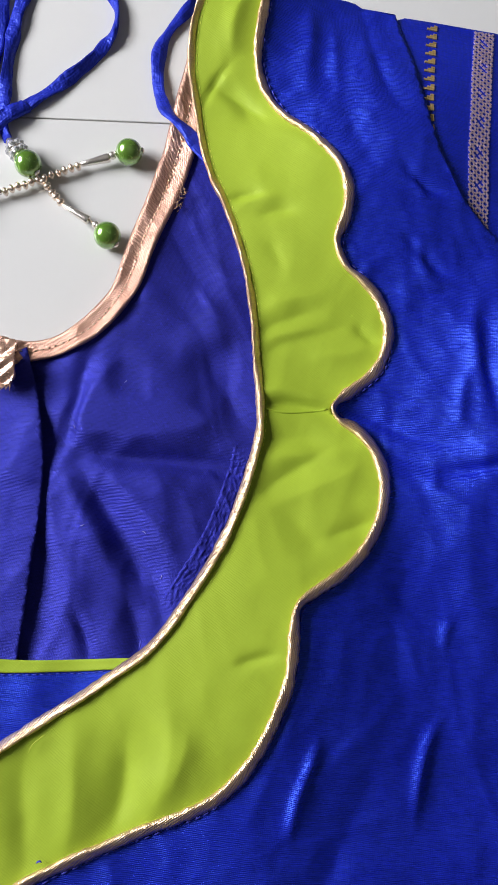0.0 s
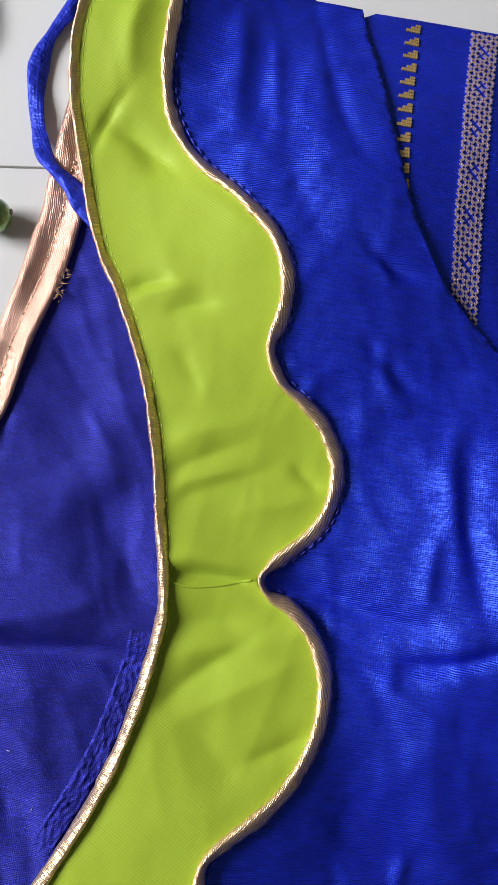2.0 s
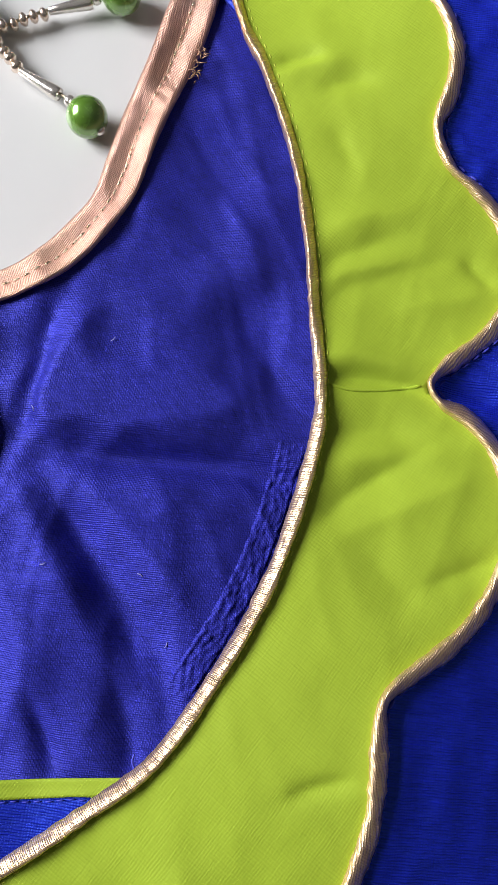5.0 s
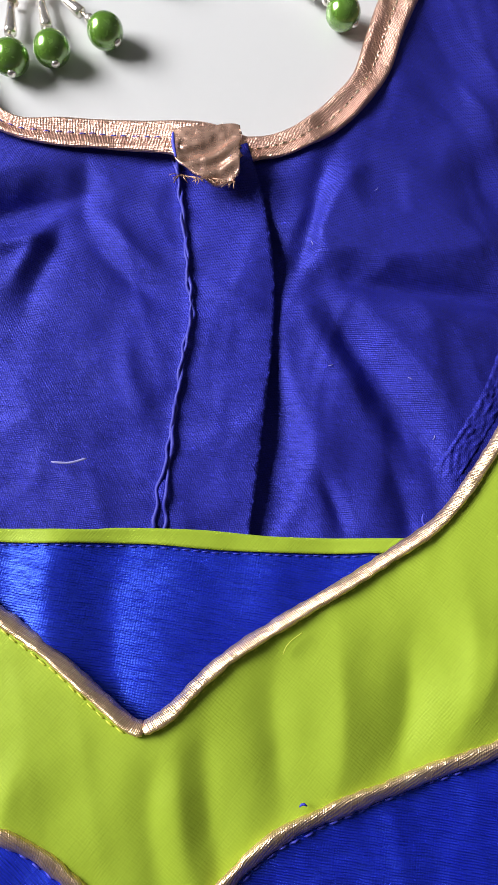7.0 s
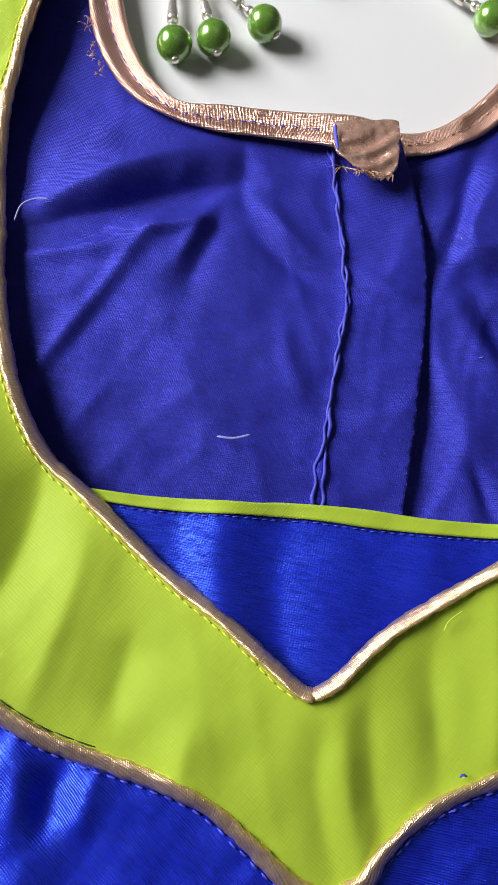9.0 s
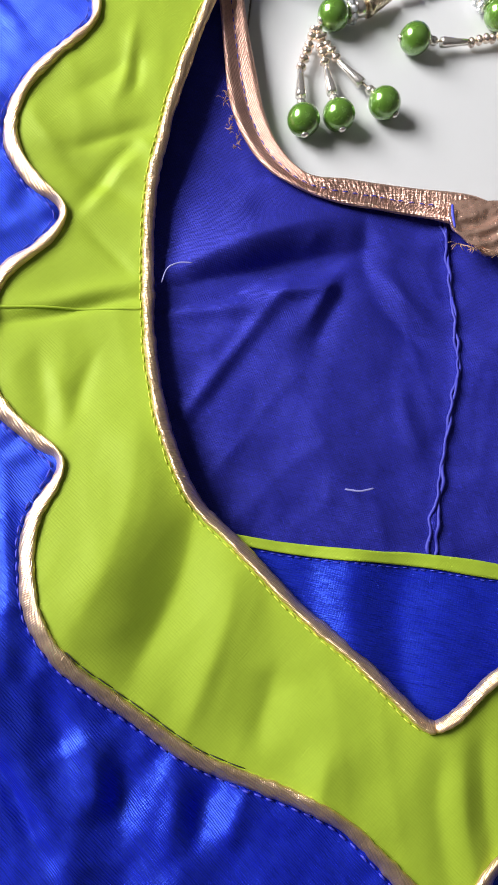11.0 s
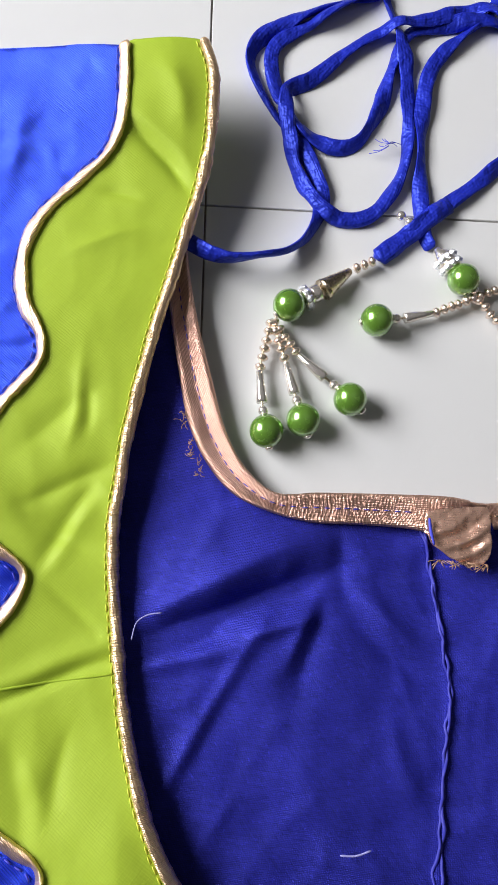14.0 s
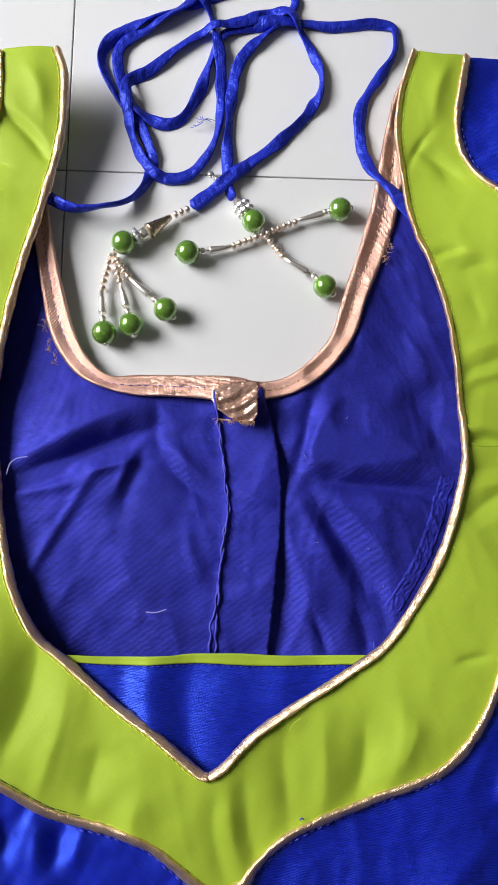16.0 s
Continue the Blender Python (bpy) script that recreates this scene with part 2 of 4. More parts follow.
def cloth(name, poly, height, spacing, mat, parent, label="", thick=0.0005):
    """A sheet of cloth within an outline, draped over a height."""
    from mathutils.geometry import delaunay_2d_cdt
    lo, hi = poly.min(0), poly.max(0)
    gx, gy = np.meshgrid(np.arange(lo[0], hi[0], spacing), np.arange(lo[1], hi[1], spacing * 0.87))
    gx = gx + (np.arange(gx.shape[0]) % 2)[:, None] * spacing / 2
    gx, gy = gx.ravel(), gy.ravel()
    keep = inside(poly, gx, gy)
    gx, gy = gx[keep], gy[keep]
    far = np.ones(len(gx), bool)
    for q in poly:
        far &= (gx - q[0]) ** 2 + (gy - q[1]) ** 2 > (0.45 * spacing) ** 2
    pts = [Vector(q) for q in poly] + [Vector(q) for q in zip(gx[far], gy[far])]
    co, _, faces, *_ = delaunay_2d_cdt(pts, [], [list(range(len(poly)))], 1, 1e-7)
    co = np.array([tuple(c) for c in co])
    z = height(co[:, 0], co[:, 1])
    ob = mesh_object(name, np.column_stack([co, z]), faces, mat, parent, label)
    if thick:
        sol = ob.modifiers.new("thickness", "SOLIDIFY")
        sol.thickness, sol.offset = thick, -1
    return ob


def bumps(x, y, rows):
    z = np.zeros_like(x)
    for u, v, a, s in rows:
        z += a * np.exp(-((x - u) ** 2 + (y - v) ** 2) / (2 * s * s))
    return z


def creases(x, y, rows, sway=0.1, crisp=0.5):
    """Ridges (or grooves, where the height is minus) along short lines that fade out at both ends."""
    z = np.zeros_like(x)
    for x0, y0, x1, y1, a, w in rows:
        dx, dy = x1 - x0, y1 - y0
        l2 = dx * dx + dy * dy
        t = ((x - x0) * dx + (y - y0) * dy) / l2
        d = ((x - x0) * dy - (y - y0) * dx) / math.sqrt(l2)
        bend = sway * math.sqrt(l2) * np.sin(2.6 * t + 40 * x0)
        e = d - bend
        shape = (1 - crisp) * np.exp(-e ** 2 / (2 * w * w)) + crisp * np.exp(-(np.sqrt(e ** 2 + 1.6e-7) - 0.0004) / (1.1 * w))
        z += a * shape / (1 + np.exp(-np.clip(9 * t, -60, 60))) / (1 + np.exp(np.clip(9 * (t - 1), -60, 60)))
    return z


def crinkle(x, y, scale, seed, run=0.8, sharp=7):
    """Sharp-edged folds that run irregularly over the cloth."""
    z = np.zeros_like(x)
    for k, (a, s) in enumerate(((1.0, 1.0), (0.6, 1.9))):
        z += a * np.array([(1 - abs(noise.noise((u * scale * s, v * scale * s * run + 0.6 * math.sin(u * 70), seed + 9 * k)))) ** sharp for u, v in zip(x, y)])
    return z - 0.5


def rumple(x, y, scale, seed, octaves=3):
    return np.array([noise.fractal((a * scale, b * scale, seed), 0.9, 2.0, octaves) for a, b in zip(x, y)])


# ---- pattern lines of the blouse (metres, on the floor plan) ----
RIGHT_OUTER = [(0.1030, 0.1928), (0.1020, 0.1823), (0.1010, 0.1727), (0.1009, 0.1634), (0.1024, 0.1555), (0.1063, 0.1469), (0.1126, 0.1398), (0.1207, 0.1336),
    (0.1280, 0.1269), (0.1336, 0.1204), (0.1369, 0.1131), (0.1379, 0.1052), (0.1369, 0.0977), (0.1345, 0.0894), (0.1387, 0.0802), (0.1449, 0.0755),
    (0.1510, 0.0692), (0.1550, 0.0601), (0.1550, 0.0516), (0.1517, 0.0428), (0.1447, 0.0359), (0.1386, 0.0308), (0.1363, 0.0270), (0.1388, 0.0227)]
RIGHT_OUTER += [(0.1450, 0.0196), (0.1508, 0.0131), (0.1544, 0.0041), (0.1545, -0.0051), (0.1524, -0.0142), (0.1470, -0.0239), (0.1401, -0.0313), (0.1316, -0.0374),
    (0.1255, -0.0427), (0.1244, -0.0495), (0.1242, -0.0582), (0.1230, -0.0678), (0.1198, -0.0773), (0.1156, -0.0867), (0.1100, -0.0954), (0.1027, -0.1024),
    (0.0943, -0.1069), (0.0842, -0.1110), (0.0667, -0.1189), (0.0563, -0.1235), (0.0476, -0.1280), (0.0405, -0.1337), (0.0348, -0.1404), (0.0311, -0.1462),
    (0.0235, -0.1497)]
LEFT_OUTER = [(-0.0954, 0.1739), (-0.0939, 0.1601), (-0.0939, 0.1488), (-0.0971, 0.1390), (-0.1031, 0.1314), (-0.1104, 0.1225), (-0.1152, 0.1145), (-0.1172, 0.1059),
    (-0.1168, 0.0967), (-0.1143, 0.0880), (-0.1102, 0.0823), (-0.1081, 0.0774), (-0.1085, 0.0706), (-0.1165, 0.0587), (-0.1218, 0.0492), (-0.1241, 0.0398),
    (-0.1236, 0.0320), (-0.1201, 0.0250), (-0.1135, 0.0190), (-0.1071, 0.0155), (-0.1043, 0.0119), (-0.1052, 0.0065), (-0.1091, -0.0006), (-0.1145, -0.0073)]
LEFT_OUTER += [(-0.1170, -0.0148), (-0.1172, -0.0241), (-0.1158, -0.0337), (-0.1122, -0.0418), (-0.1056, -0.0491), (-0.0969, -0.0543), (-0.0902, -0.0576), (-0.0882, -0.0610),
    (-0.0888, -0.0663), (-0.0914, -0.0734), (-0.0914, -0.0805), (-0.0895, -0.0885), (-0.0869, -0.0962), (-0.0823, -0.1027), (-0.0757, -0.1083), (-0.0680, -0.1124),
    (-0.0588, -0.1167), (-0.0470, -0.1225), (-0.0379, -0.1258), (-0.0248, -0.1285), (-0.0131, -0.1310), (-0.0026, -0.1347), (0.0068, -0.1409), (0.0162, -0.1474),
    (0.0235, -0.1497)]
RIGHT_INNER = [(0.0806, 0.1918), (0.0785, 0.1834), (0.0766, 0.1741), (0.0760, 0.1650), (0.0765, 0.1559), (0.0786, 0.1467), (0.0807, 0.1371), (0.0833, 0.1261),
    (0.0874, 0.1137), (0.0927, 0.1036), (0.0993, 0.0872), (0.1033, 0.0742), (0.1063, 0.0592), (0.1085, 0.0422), (0.1105, 0.0265), (0.1107, 0.0151),
    (0.1083, 0.0026), (0.1051, -0.0097), (0.1010, -0.0216), (0.0960, -0.0322), (0.0903, -0.0425), (0.0846, -0.0518), (0.0781, -0.0600), (0.0681, -0.0679),
    (0.0569, -0.0762), (0.0445, -0.0848), (0.0348, -0.0918), (0.0279, -0.0983), (0.0213, -0.1059), (0.0162, -0.1094)]
LEFT_INNER = [(-0.0718, 0.1772), (-0.0679, 0.1680), (-0.0668, 0.1583), (-0.0666, 0.1462), (-0.0681, 0.1321), (-0.0709, 0.1174), (-0.0735, 0.1025), (-0.0767, 0.0859),
    (-0.0789, 0.0700), (-0.0800, 0.0605), (-0.0812, 0.0491), (-0.0815, 0.0383), (-0.0819, 0.0278), (-0.0807, 0.0160), (-0.0785, 0.0027), (-0.0756, -0.0114),
    (-0.0726, -0.0237), (-0.0684, -0.0362), (-0.0640, -0.0467), (-0.0584, -0.0565), (-0.0515, -0.0650), (-0.0412, -0.0720), (-0.0309, -0.0796), (-0.0205, -0.0871),
    (-0.0107, -0.0929), (-0.0023, -0.0981), (0.0060, -0.1039), (0.0128, -0.1085), (0.0162, -0.1094)]
NECK_IN = [(-0.0716, 0.1300), (-0.0706, 0.1190), (-0.0691, 0.1084), (-0.0661, 0.0961), (-0.0623, 0.0839), (-0.0581, 0.0719), (-0.0538, 0.0599), (-0.0473, 0.0490),
    (-0.0375, 0.0417), (-0.0249, 0.0428), (-0.0122, 0.0438), (0.0005, 0.0445), (0.0132, 0.0449), (0.0251, 0.0445), (0.0364, 0.0477), (0.0459, 0.0560),
    (0.0531, 0.0664), (0.0559, 0.0784), (0.0584, 0.0908), (0.0615, 0.1031), (0.0640, 0.1156), (0.0667, 0.1276), (0.0688, 0.1412), (0.0710, 0.1545),
    (0.0733, 0.1680), (0.0755, 0.1800), (0.0790, 0.1890), (0.0825, 0.1960)]
NECK_OUT = [(-0.0785, 0.1220), (-0.0767, 0.1110), (-0.0747, 0.0987), (-0.0716, 0.0859), (-0.0683, 0.0732), (-0.0647, 0.0606), (-0.0586, 0.0493), (-0.0496, 0.0401),
    (-0.0377, 0.0356), (-0.0248, 0.0339), (-0.0117, 0.0346), (0.0013, 0.0346), (0.0142, 0.0333), (0.0269, 0.0366), (0.0393, 0.0404), (0.0500, 0.0478),
    (0.0583, 0.0578), (0.0641, 0.0695), (0.0670, 0.0823), (0.0707, 0.0949), (0.0743, 0.1074), (0.0774, 0.1201), (0.0799, 0.1329), (0.0817, 0.1459),
    (0.0827, 0.1588), (0.0829, 0.1721), (0.0825, 0.1851), (0.0852, 0.1960)]
PLACKET_EDGE = [(0.0259, 0.0421), (0.0309, 0.0277), (0.0344, 0.0145), (0.0368, -0.0002), (0.0374, -0.0146), (0.0370, -0.0302), (0.0366, -0.0452), (0.0359, -0.0596),
    (0.0356, -0.0680)]
PLACKET_SEAM = [(0.0046, 0.0410), (0.0080, 0.0308), (0.0116, 0.0141), (0.0140, 0.0011), (0.0160, -0.0100), (0.0150, -0.0211), (0.0146, -0.0364), (0.0140, -0.0497),
    (0.0139, -0.0625), (0.0137, -0.0659)]
ro, lo_, ri, li = spline(RIGHT_OUTER), spline(LEFT_OUTER), spline(RIGHT_INNER), spline(LEFT_INNER)
V_TIP = (ri[-1] + li[-1]) / 2
ri[-1] = li[-1] = V_TIP

FRONT_BUMPS = [(.139, .113, .007, .03), (.122, -.06, .008, .035), (-.08, .18, .012, .032), (.088, .195, .014, .03), (.012, -.11, .0042, .028),
               (-.09, -.10, .005, .03), (-.10, .01, -.002, .03), (.14, .028, -.0015, .02), (-.076, -.0125, -.003, .025), (.175, .15, .010, .035),
               (-.108, .078, .003, .03), (-.060, -.047, .0022, .016), (.222, .01, .010, .03), (.218, .05, .010, .028)]
YOKE_FOLDS = [(-0.113, -0.0197, -0.0772, -0.0114, -0.001, 0.0012), (-0.113, -0.0155, -0.0772, -0.007, 0.0007, 0.002), (0.1114, 0.0245, 0.1363, 0.0274, -0.0016, 0.0014), (0.1114, 0.029, 0.1363, 0.032, 0.0009, 0.002), (0.1130, 0.0120, 0.1300, 0.0170, -0.0014, 0.0045),
    (0.0209, -0.118, 0.0242, -0.1446, -0.0008, 0.003), (0.0326, -0.1082, 0.0335, -0.1394, -0.0012, 0.0040), (0.027, -0.112, 0.029, -0.142, 0.0008, 0.003), (-0.0268, -0.1027, -0.0255, -0.118, -0.0012, 0.0035),
    (-0.01, -0.119, -0.008, -0.138, 0.0012, 0.004), (0.0744, -0.0882, 0.0705, -0.1112, -0.0016, 0.0035), (0.086, -0.078, 0.083, -0.108, 0.0012, 0.004), (0.06, -0.09, 0.056, -0.118, 0.0012, 0.004),
    (0.046, -0.096, 0.044, -0.124, -0.001, 0.0035), (-0.056, -0.0651, -0.0581, -0.1063, -0.0028, 0.0065), (-0.072, -0.05, -0.078, -0.1, 0.0014, 0.006)]
YOKE_PUCKERS = [(-0.043, -0.082, -0.042, -0.118, 0.0013, 0.004), (0.112, 0.043, 0.138, 0.060, -0.0006, 0.003), (0.108, 0.098, 0.118, 0.102, -0.0009, 0.002), (0.113, 0.062, 0.128, 0.07, 0.0008, 0.003),
    (0.086, 0.15, 0.1, 0.138, -0.001, 0.0025), (0.092, 0.165, 0.094, 0.185, 0.0012, 0.003), (0.118, 0.005, 0.138, 0.012, 0.001, 0.003), (0.118, -0.012, 0.134, -0.024, -0.0008, 0.005),
    (-0.09, 0.15, -0.075, 0.132, -0.001, 0.0025), (-0.082, 0.168, -0.076, 0.15, 0.001, 0.003), (-0.11, 0.05, -0.092, 0.062, -0.0008, 0.003), (-0.108, 0.03, -0.088, 0.018, -0.001, 0.0025),
    (-0.1, -0.03, -0.097, -0.055, -0.0009, 0.003), (-0.088, 0.04, -0.08, 0.03, 0.0007, 0.002)]
BODY_FOLDS = [(0.1906, 0.0668, 0.1862, 0.0315, 0.0016, 0.0025), (0.197, 0.07, 0.193, 0.03, -0.0014, 0.003), (0.1714, 0.0074, 0.21, 0.0164, -0.0016, 0.0018), (0.17, 0.004, 0.185, -0.006, 0.0009, 0.0015),
    (0.1320, -0.0870, 0.1295, -0.1100, 0.0020, 0.0011), (0.1762, -0.0810, 0.1680, -0.1045, 0.0020, 0.0013), (0.162, 0.094, 0.178, 0.082, -0.0014, 0.0018), (0.167, 0.092, 0.17, 0.08, 0.001, 0.0015),
    (0.14, 0.02, 0.17, 0.012, -0.0018, 0.0035), (0.19, 0, 0.186, -0.05, 0.0016, 0.006), (0.168, -0.02, 0.164, -0.07, -0.0016, 0.007), (0.15, -0.1, 0.142, -0.15, -0.0016, 0.005),
    (0.12, -0.125, 0.1, -0.155, 0.0012, 0.005), (0.125, 0.16, 0.15, 0.125, -0.001, 0.004), (0.118, 0.185, 0.124, 0.155, 0.0012, 0.003), (0.145, 0.18, 0.15, 0.15, 0.001, 0.004)]
BODY_PUCKERS = [(-0.12, -0.08, -0.0823, -0.1505, -0.0026, 0.0016), (-0.11, -0.085, -0.075, -0.155, 0.0016, 0.003), (-0.06, -0.135, -0.056, -0.18, -0.0012, 0.004), (-0.045, -0.14, -0.042, -0.18, 0.0014, 0.004),
    (-0.03, -0.145, -0.028, -0.18, -0.0012, 0.004), (-0.072, -0.125, -0.07, -0.17, 0.0013, 0.005), (-0.128, 0.03, -0.14, 0.05, 0.0012, 0.003), (-0.135, 0, -0.125, -0.03, -0.0014, 0.004),
    (-0.14, -0.02, -0.15, -0.07, 0.0018, 0.005), (-0.125, -0.05, -0.135, -0.085, -0.0014, 0.004), (-0.12, 0.16, -0.128, 0.13, 0.001, 0.003), (-0.13, 0.1, -0.138, 0.06, -0.0012, 0.004),
    (-0.145, 0.03, -0.155, -0.01, -0.0016, 0.005), (0.05, -0.145, 0.046, -0.19, -0.0012, 0.004), (0.075, -0.135, 0.07, -0.19, 0.0012, 0.005), (0.004, -0.165, 0.004, -0.2, 0.001, 0.003)]

YOKE_FINE_LEFT = [(-0.0904, 0.1491, -0.0737, 0.1312, -0.0009, 0.0014), (-0.0881, 0.1510, -0.0720, 0.1367, 0.0006, 0.0020), (-0.0976, 0.1283, -0.0871, 0.1256, -0.0006, 0.0012),
    (-0.0953, 0.0730, -0.0977, 0.0514, 0.0006, 0.0012), (-0.0925, 0.0634, -0.0929, 0.0536, -0.0006, 0.0010), (-0.1060, 0.0332, -0.0853, 0.0424, -0.0008, 0.0020),
    (-0.0959, 0.0088, -0.0838, -0.0022, -0.0005, 0.0012), (-0.1049, 0.1073, -0.0874, 0.1142, 0.0005, 0.0020), (-0.1010, 0.0171, -0.0873, 0.0378, -0.0010, 0.0025),
    (-0.0982, 0.0152, -0.0863, 0.0328, 0.0006, 0.0020), (-0.0890, -0.0471, -0.0861, -0.0283, -0.0009, 0.0030), (-0.1192, 0.0410, -0.1098, 0.0278, 0.0006, 0.0030),
    (-0.0979, -0.0703, -0.0949, -0.0682, -0.0006, 0.0010), (-0.0955, -0.0356, -0.0911, -0.0476, 0.0006, 0.0030)]
YOKE_FINE_RIGHT = [(0.0823, 0.1440, 0.0902, 0.1579, -0.0007, 0.0010), (0.0892, 0.1495, 0.1041, 0.1388, -0.0010, 0.0020), (0.0964, 0.1046, 0.1056, 0.1073, -0.0010, 0.0016),
    (0.0968, 0.1006, 0.1108, 0.1058, 0.0006, 0.0025), (0.1106, 0.0536, 0.1276, 0.0636, -0.0007, 0.0028), (0.1131, 0.0503, 0.1297, 0.0573, 0.0006, 0.0020),
    (0.1441, 0.0578, 0.1511, 0.0534, -0.0008, 0.0014), (0.1097, 0.0870, 0.1161, 0.0790, -0.0004, 0.0020), (0.1128, 0.1310, 0.1322, 0.1199, 0.0004, 0.0040),
    (0.1136, -0.0071, 0.1349, 0.0129, -0.0012, 0.0040), (0.1196, -0.0107, 0.1431, 0.0053, 0.0006, 0.0030), (0.1362, -0.0202, 0.1510, -0.0113, -0.0008, 0.0020),
    (0.1079, -0.0629, 0.1184, -0.0585, -0.0008, 0.0012), (0.1298, 0.0442, 0.1462, 0.0498, 0.0005, 0.0030), (0.0925, -0.0838, 0.0886, -0.1007, 0.0009, 0.0040)]
BODY_FINE_RIGHT = [(0.1595, 0.1199, 0.1758, 0.1140, -0.0011, 0.0014), (0.1629, 0.1179, 0.1684, 0.1098, 0.0007, 0.0010), (0.1403, 0.0885, 0.1438, 0.0856, 0.0007, 0.0010),
    (0.1675, 0.0748, 0.1777, 0.0737, -0.0007, 0.0014), (0.1420, 0.0265, 0.1830, 0.0200, -0.0024, 0.0036), (0.1714, 0.0096, 0.2004, 0.0111, -0.0010, 0.0012),
    (0.1854, 0.0416, 0.1800, 0.0251, 0.0012, 0.0018), (0.1934, 0.0569, 0.1930, 0.0210, -0.0012, 0.0022), (0.1969, 0.0538, 0.1987, 0.0245, 0.0012, 0.0018),
    (0.1806, -0.0458, 0.1776, -0.0529, 0.0008, 0.0010), (0.1492, 0.0765, 0.1561, 0.0723, -0.0005, 0.0010), (0.1746, 0.0074, 0.1731, 0.0012, 0.0008, 0.0012),
    (0.1278, 0.1821, 0.1374, 0.1492, 0.0009, 0.0025), (0.1396, 0.1952, 0.1604, 0.1511, -0.0010, 0.0025), (0.1606, 0.1210, 0.1736, 0.1127, -0.0008, 0.0014)]
BODY_FINE_LEFT = [(-0.0687, -0.1249, -0.0629, -0.1394, 0.0012, 0.0030), (-0.0610, -0.1290, -0.0573, -0.1437, -0.0012, 0.0028), (-0.0478, -0.1297, -0.0434, -0.1453, 0.0014, 0.0030),
    (-0.0390, -0.1323, -0.0367, -0.1444, -0.0012, 0.0028), (-0.0296, -0.1297, -0.0286, -0.1433, 0.0012, 0.0030), (-0.0959, -0.1030, -0.0896, -0.1125, 0.0008, 0.0020),
    (-0.0807, -0.1163, -0.0735, -0.1307, -0.0010, 0.0025), (-0.1366, 0.0268, -0.1381, 0.0072, 0.0010, 0.0020), (-0.1266, 0.0020, -0.1288, -0.0171, -0.0010, 0.0020),
    (-0.1238, -0.0263, -0.1239, -0.0424, 0.0012, 0.0030), (-0.0981, -0.0724, -0.0945, -0.1022, 0.0010, 0.0020), (-0.1035, -0.0759, -0.1032, -0.0938, -0.0010, 0.0020),
    (-0.1442, 0.0900, -0.1311, 0.0658, 0.0008, 0.0020), (-0.1448, 0.0642, -0.1335, 0.0488, -0.0008, 0.0020)]


def front_base(x, y):
    return 0.009 + bumps(x, y, FRONT_BUMPS)


def yoke_height(x, y):
    return front_base(x, y) + bumps(x, y, [(-.072, -.098, .003, .022)]) + 1.4 * creases(x, y, YOKE_FOLDS + YOKE_PUCKERS) + 1.7 * creases(x, y, YOKE_FINE_LEFT + YOKE_FINE_RIGHT, 0.06, 0.8) + 0.0005 * rumple(x, y, 38, 3.1) + 0.0002 * crinkle(x, y, 34, 6.4, 0.6)


def body_height(x, y):
    low = np.clip((-0.05 - y) / 0.06, 0, 1)
    low = low * low * (3 - 2 * low)
    fall = -0.16 * low * np.maximum(0, -0.10 - x) - 0.03 * np.clip(-0.005 - x, 0, 0.095) * low + bumps(x, y, [(-.112, -.108, .0055, .028)]) \
        - 0.10 * np.clip(x - 0.115, 0, 0.055) * np.clip((-0.015 - y) / 0.03, 0, 1) \
        - 0.10 * np.maximum(0, x - 0.225) * np.clip((0.08 - y) / 0.06, 0, 1)
    return np.maximum(front_base(x, y) + fall + 1.4 * creases(x, y, BODY_FOLDS + BODY_PUCKERS) + 1.6 * creases(x, y, BODY_FINE_RIGHT, 0.1, 0.85) + 2.4 * creases(x, y, BODY_FINE_LEFT) + 0.0009 * rumple(x, y, 42, 7.7, 3) + 0.0006 * crinkle(x, y, 30, 2.6, 0.8, 9) + 0.0004 * np.clip((-0.02 - x) / 0.04, 0.4, 1) * crinkle(x, y, 75, 5.2, 0.8, 9) + seam_pucker(x, y) - 0.0015, 0.0015)


def seam_pucker(x, y):
    """Small gathers that run off the piped seams into the silk."""
    z = np.zeros_like(x)
    for seed, line in ((1.7, lo_[::2]), (5.1, ro[::2])):
        s = np.r_[0, np.cumsum(np.linalg.norm(np.diff(line, axis=0), axis=1))]
        for a in range(0, len(x), 4000):
            u, v = x[a:a + 4000], y[a:a + 4000]
            d2 = (u[:, None] - line[:, 0]) ** 2 + (v[:, None] - line[:, 1]) ** 2
            k = d2.argmin(1)
            d = np.sqrt(d2[np.arange(len(u)), k])
            z[a:a + 4000] += 0.0012 * np.exp(-d / 0.008) * np.array([noise.noise((w * 190, e * 45, seed)) for w, e in zip(s[k], d)])
    return z


def front_edge(x, y):
    """The front's height along its piped edges."""
    return front_base(x, y) + 0.0004 * rumple(x, y, 38, 3.1)


def placket_x(y):
    p = np.asarray(PLACKET_EDGE)[::-1]
    return np.interp(y, p[:, 1], p[:, 0])


LEFT_BACK_CREASES = [(-.012, .016, .008, .004, .0010, .002), (-.012, .006, .008, -.004, -.0009, .002), (-.03, -.03, -.01, -.05, .0010, .005),
                     (-.018, .03, -.012, .012, -.0010, .003), (.0, -.02, .008, -.035, .0008, .002), (.02, .0, .034, -.006, .0009, .002), (.018, -.03, .033, -.036, -.0006, .002),
                     (-.02, -.056, .004, -.052, .0006, .002)]
